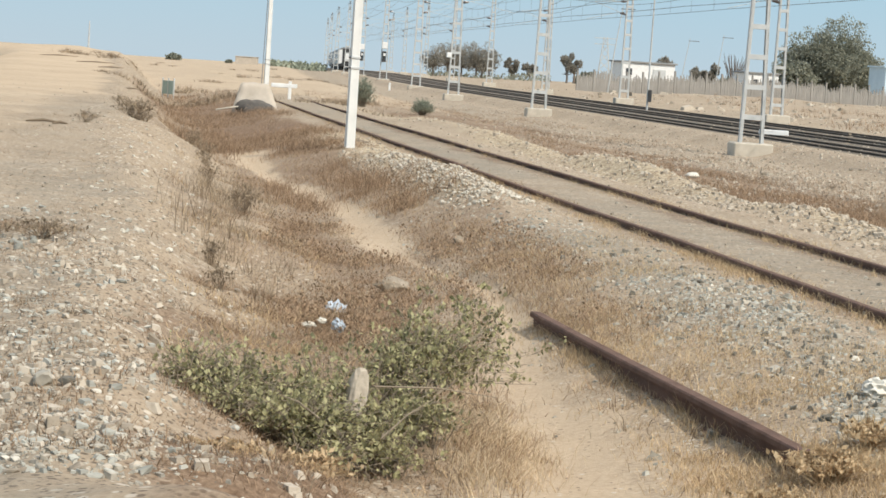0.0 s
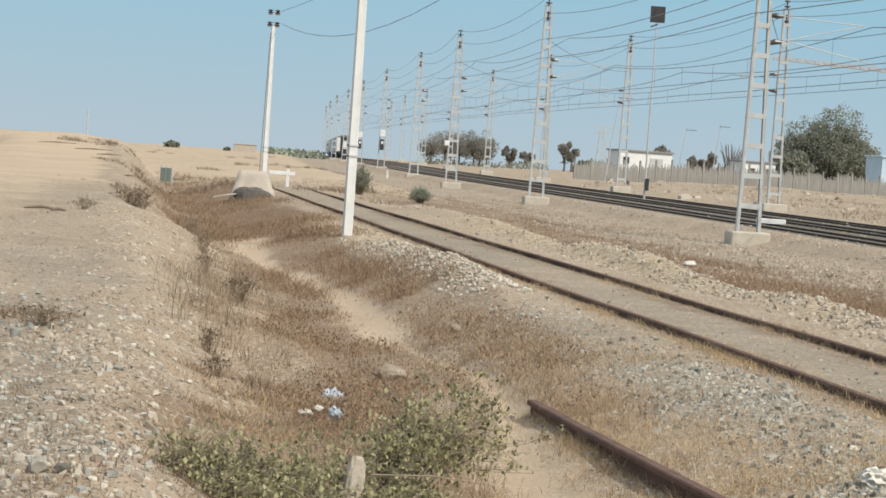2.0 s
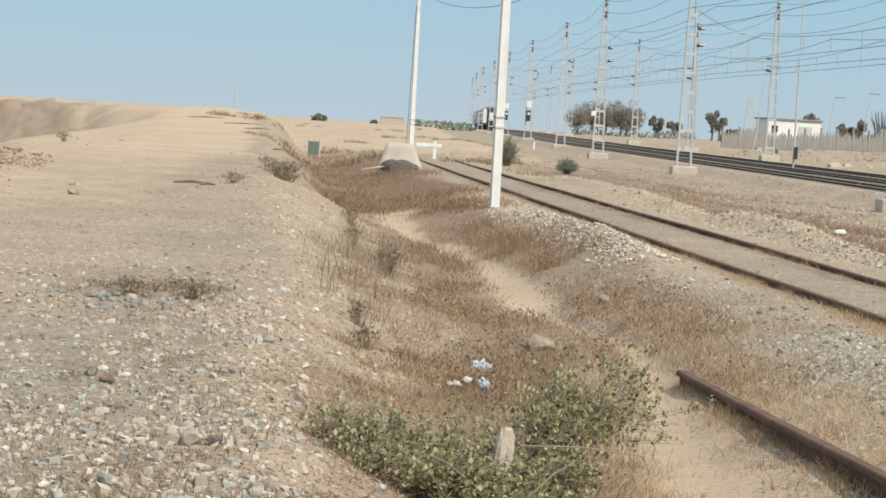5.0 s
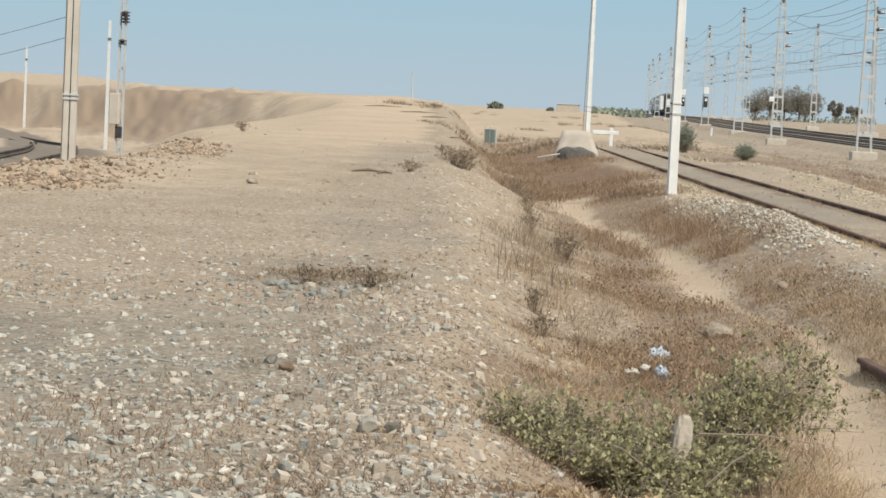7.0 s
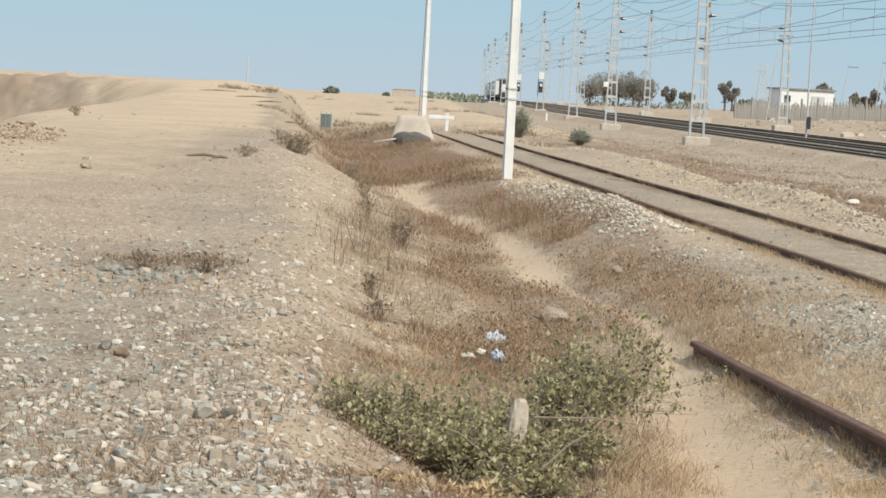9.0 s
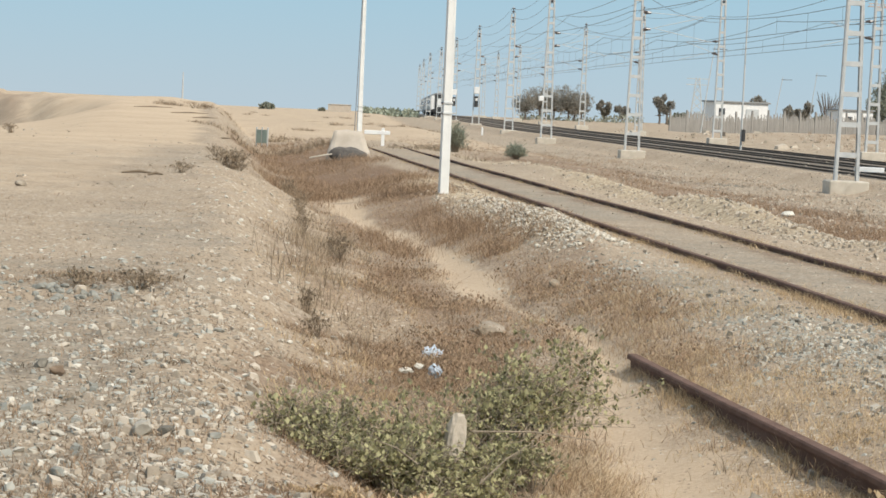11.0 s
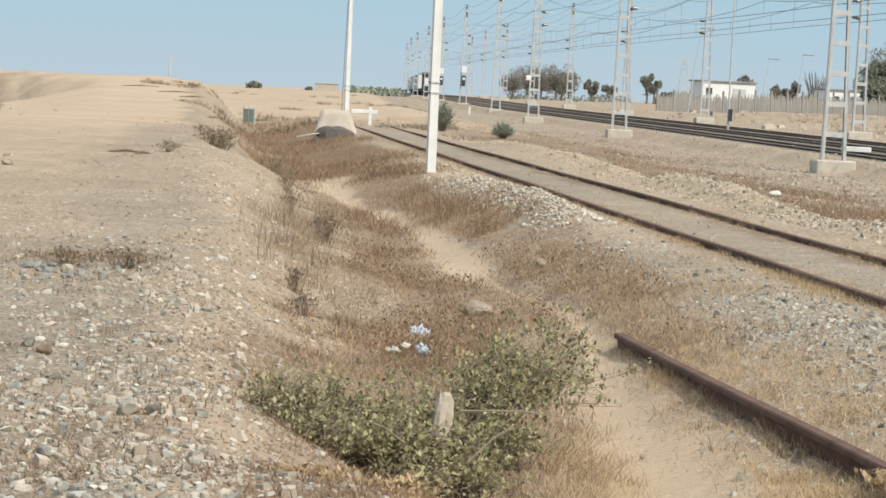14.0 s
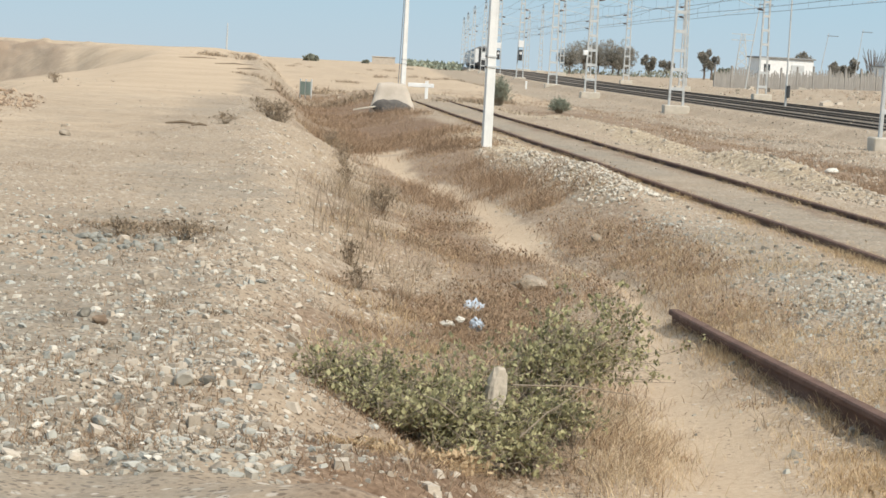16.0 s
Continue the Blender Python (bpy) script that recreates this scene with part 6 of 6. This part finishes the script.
    for (ax, ay, az), (ex, ey, ez) in (((0.15, -0.45, 0.45), (0.75, -0.2, 0.40)), ((0.2, -0.6, 0.22), (0.45, -0.5, 0.42)), ((-0.1, -0.6, 0.3), (-0.3, -0.7, 0.42))):
        tube_bm = tube(bmesh.new(), [(ax, ay, az), ((ax + ex) / 2, (ay + ey) / 2, (az + ez) / 2 + 0.02), (ex, ey, ez)], [0.005, 0.004, 0.002], 5)
        part("dead_twig", tube_bm, TWIG, b, "bare pale twig")
    return b


build_bush()


# ---- litter ----
def crumple(x, y, size, mat, label, seed, name="plastic_bag", lift=0.0):
    bm = bmesh.new()
    bmesh.ops.create_icosphere(bm, subdivisions=3, radius=0.5)
    for v in bm.verts:
        d = v.co.normalized()
        k = 0.75 + 0.5 * abs(noise.noise(d * 2.6 + Vector((seed, 0, 0)))) + 0.35 * noise.noise(d * 6 + Vector((0, seed, 0)))
        v.co = Vector((v.co.x * size[0] * k, v.co.y * size[1] * k, v.co.z * size[2] * k))
    ob = part(name, bm, mat)
    ob.location = (x, y, hz(x, y) + size[2] * 0.32 + lift)
    ob.rotation_euler.z = seed
    return tagged(ob, label, "litter", "litter in the ditch")


crumple(-0.80, 19.3, (0.26, 0.17, 0.16), PLASTIC_BLUE, "crumpled pale blue plastic bag in the weeds", 1, lift=0.03)
crumple(-0.72, 17.9, (0.15, 0.11, 0.12), PLASTIC_BLUE, "crumpled whitish bag in the weeds", 2, lift=0.03)
crumple(-0.93, 17.8, (0.13, 0.07, 0.05), PAPER, "torn off-white paper scrap in the weeds", 3, "paper_scrap", 0.06)
crumple(-0.84, 17.8, (0.09, 0.05, 0.05), PAPER, "torn off-white paper scrap in the weeds", 4, "paper_scrap", 0.10)
crumple(2.60, 13.8, (0.22, 0.2, 0.14), PAPER, "white plastic bag lying on dry grass", 5)
crumple(-0.51, 10.85, (0.06, 0.05, 0.05), PLASTIC_BLUE, "small pale blue bottle cap on the dirt", 6, "bottle_cap")
for i, (x, y, l) in enumerate(((-6.53, 38.7, 0.55), (-6.2, 38.4, 0.25), (-14.5, 98, 1.6), (-17.0, 104, 1.8), (-13.0, 92, 1.2), (-9.7, 73, 0.8))):
    bm = bmesh.new()
    tube(bm, [(-l / 2, 0, 0.02), (0, 0.03, 0.05), (l / 2, -0.02, 0.03)], [0.015, 0.03, 0.012], 6)
    ob = part("dead_branch", bm, GREY_WEED)
    ob.location, ob.rotation_euler.z = (x, y, hz(x, y)), 0.2 * i
    tagged(ob, "dark dead branch lying on the sand", "branch", "dead branches on the bank")


# ---- trees ----
def build_tree(x, y, base, tall, wide, lobes, leaves, label, seed, leaf=0.22, trunk=0.35, bare=False, name="tree", slim=False):
    r = np.random.default_rng(seed)
    t = thing(name, label, "tree", "trees beyond the railway", at=(x, y, base))
    bm = bmesh.new()
    fork = tall * (0.34 if slim else 0.16)
    tube(bm, [(0, 0, -0.3), (0.1, 0, fork * 0.5), (0.05, 0, fork)], [trunk * 0.6, trunk * 0.45, trunk * 0.38], 8)
    spots = []
    for k in range(lobes):
        a = k * 2.4 + r.uniform(-0.4, 0.4)
        d = wide * 0.38 * math.sqrt((k + 0.6) / lobes)
        c = Vector((math.cos(a) * d, math.sin(a) * d * 0.8, tall * (0.20 + 0.60 * (1 - d / (wide * 0.42)) * r.uniform(0.3, 1.05)) + tall * r.uniform(0.0, 0.14)))
        tube(bm, [(0.05, 0, fork * 0.9), tuple(Vector((0, 0, fork)).lerp(c, 0.55)), tuple(c)], [trunk * 0.3, trunk * 0.16, trunk * 0.06], 6)
        rad = wide * (r.uniform(0.13, 0.21) if slim else r.uniform(0.20, 0.29))
        n = int(leaves / lobes)
        d3 = r.normal(0, 1, (n, 3))
        d3 /= np.linalg.norm(d3, axis=1, keepdims=True)
        if slim:
            c = Vector((c.x, c.y, tall * (0.40 + 0.50 * r.random())))
        rr = rad * r.uniform(0.35, 1.0, (n, 1)) ** 0.5 * (1 + 0.25 * np.sin(d3[:, :1] * 7 + k) * np.cos(d3[:, 2:] * 6))
        spots.append(np.array(c) + d3 * rr * np.array([1.0, 1.0, 1.35 if slim else 0.82]))
    for k in range(0 if bare or slim else lobes):
        a = k * 2.4 + 1.1
        rad = wide * r.uniform(0.15, 0.22)
        c = np.array([math.cos(a) * wide * 0.27, math.sin(a) * wide * 0.24, max(rad * 0.75, tall * r.uniform(0.18, 0.36))])
        d3 = r.normal(0, 1, (int(leaves / lobes * 0.6), 3))
        d3 /= np.linalg.norm(d3, axis=1, keepdims=True)
        spots.append(c + d3 * rad * r.uniform(0.3, 1.0, (len(d3), 1)) ** 0.5)
    if bare:
        for _ in range(60):
            a, d = r.uniform(0, math.tau), r.uniform(0.2, 0.5) * wide
            q = Vector((0, 0, fork * r.uniform(0.8, 1.3)))
            tube(bm, [q, q.lerp(Vector((math.cos(a) * d, math.sin(a) * d, tall * r.uniform(0.6, 1.0))), 0.6), (math.cos(a) * d, math.sin(a) * d, tall * r.uniform(0.6, 1.0))], [0.05, 0.035, 0.02], 4)
    part("trunk", bm, BARK, t)
    if not bare:
        co, fa = leaf_cloud(np.concatenate(spots), leaf, r)
        tagged(joined("crown", co, fa, HAZED_LEAF if slim else TREE_LEAF, t), kind="stuff")
    return t


def tree_at(xr, y, top, wide, lobes, leaves, label, seed, **k):
    x = xr * y
    b = hz(x, y)
    build_tree(x, y, b, 1.6 + top * y - b, wide * y, lobes, leaves, label, seed, **k)


BIG = "large rounded dark green tree behind the concrete wall"
MID = "dull olive tree in a row beyond the tracks"
tree_at(0.1590, 330, 0.0318, 0.0400, 24, 46000, BIG, 1, leaf=0.155, trunk=0.7)
tree_at(0.1440, 325, 0.0190, 0.0180, 7, 2600, MID, 2)
for i, (xr, top, w) in enumerate(((-0.0075, 0.0075, 0.010), (-0.0015, 0.0095, 0.011), (0.0045, 0.0085, 0.010), (0.0105, 0.0100, 0.012), (0.0160, 0.0075, 0.009), (0.0010, 0.0060, 0.010), (0.0130, 0.0065, 0.010))):
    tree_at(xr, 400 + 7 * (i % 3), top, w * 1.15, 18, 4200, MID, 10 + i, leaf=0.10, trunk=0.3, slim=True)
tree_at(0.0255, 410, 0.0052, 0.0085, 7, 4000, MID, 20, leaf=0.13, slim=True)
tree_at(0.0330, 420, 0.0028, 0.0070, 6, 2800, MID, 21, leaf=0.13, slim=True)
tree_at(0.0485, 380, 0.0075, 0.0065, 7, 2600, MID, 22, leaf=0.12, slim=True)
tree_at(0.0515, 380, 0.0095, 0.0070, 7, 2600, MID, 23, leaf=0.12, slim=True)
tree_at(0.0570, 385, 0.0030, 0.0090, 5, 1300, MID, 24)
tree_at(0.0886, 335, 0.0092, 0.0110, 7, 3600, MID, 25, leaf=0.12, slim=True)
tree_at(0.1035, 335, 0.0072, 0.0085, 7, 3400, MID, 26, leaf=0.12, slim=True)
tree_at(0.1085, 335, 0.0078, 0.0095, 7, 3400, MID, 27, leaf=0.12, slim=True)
tree_at(0.1185, 330, 0.0128, 0.0110, 3, 0, "leafless grey tree behind the wall", 28, bare=True)
tree_at(0.1180, 335, 0.0045, 0.0130, 7, 3400, MID, 29)
tree_at(-0.1151, 430, -0.0022, 0.0065, 5, 900, "small dark tree on the far plain", 30)
tree_at(-0.0925, 460, -0.0030, 0.0035, 4, 500, "small dark tree on the far plain", 31)
x, y = fan(900, -0.076, -0.052, 430, 520)
spots = np.stack([x, y, height(x, y) + rng.uniform(0, 1.5, len(x)) * (0.6 + 0.4 * grain(x, y, 9, 61))], 1)
co, fa = leaf_cloud(spots, 0.5, rng)
x, y = fan(700, -0.010, 0.042, 392, 425)
low = np.stack([x, y, height(x, y) + rng.uniform(0, 1.5, len(x)) * (0.5 + 0.5 * grain(x, y, 7, 92))], 1)
lc, lf = leaf_cloud(low, 0.28, rng)
# far scrub and hedge take pale leaf colours as painted haze
tagged(joined("far_scrub", lc, lf, TREE_LEAF), "low scrub under the far trees, its leaf paled for haze", "scrub", kind="stuff")
tagged(joined("far_hedge", co, fa, SAGE), "hazy grey-green hedge on the far plain", "hedge", kind="stuff")
y = 470
h = thing("far_building", "low tan building on the far plain", "building", at=(-0.0850 * y, y, hz(-0.085 * y, y)))
part("wall", box(bmesh.new(), 0, 0, 0.6, 4.2, 4, 1.5, 0.05), EARTH_BLOCK, h)
part("roof", box(bmesh.new(), 0, 0, 1.42, 4.4, 4.2, 0.14, 0.02), EARTH_BLOCK, h)
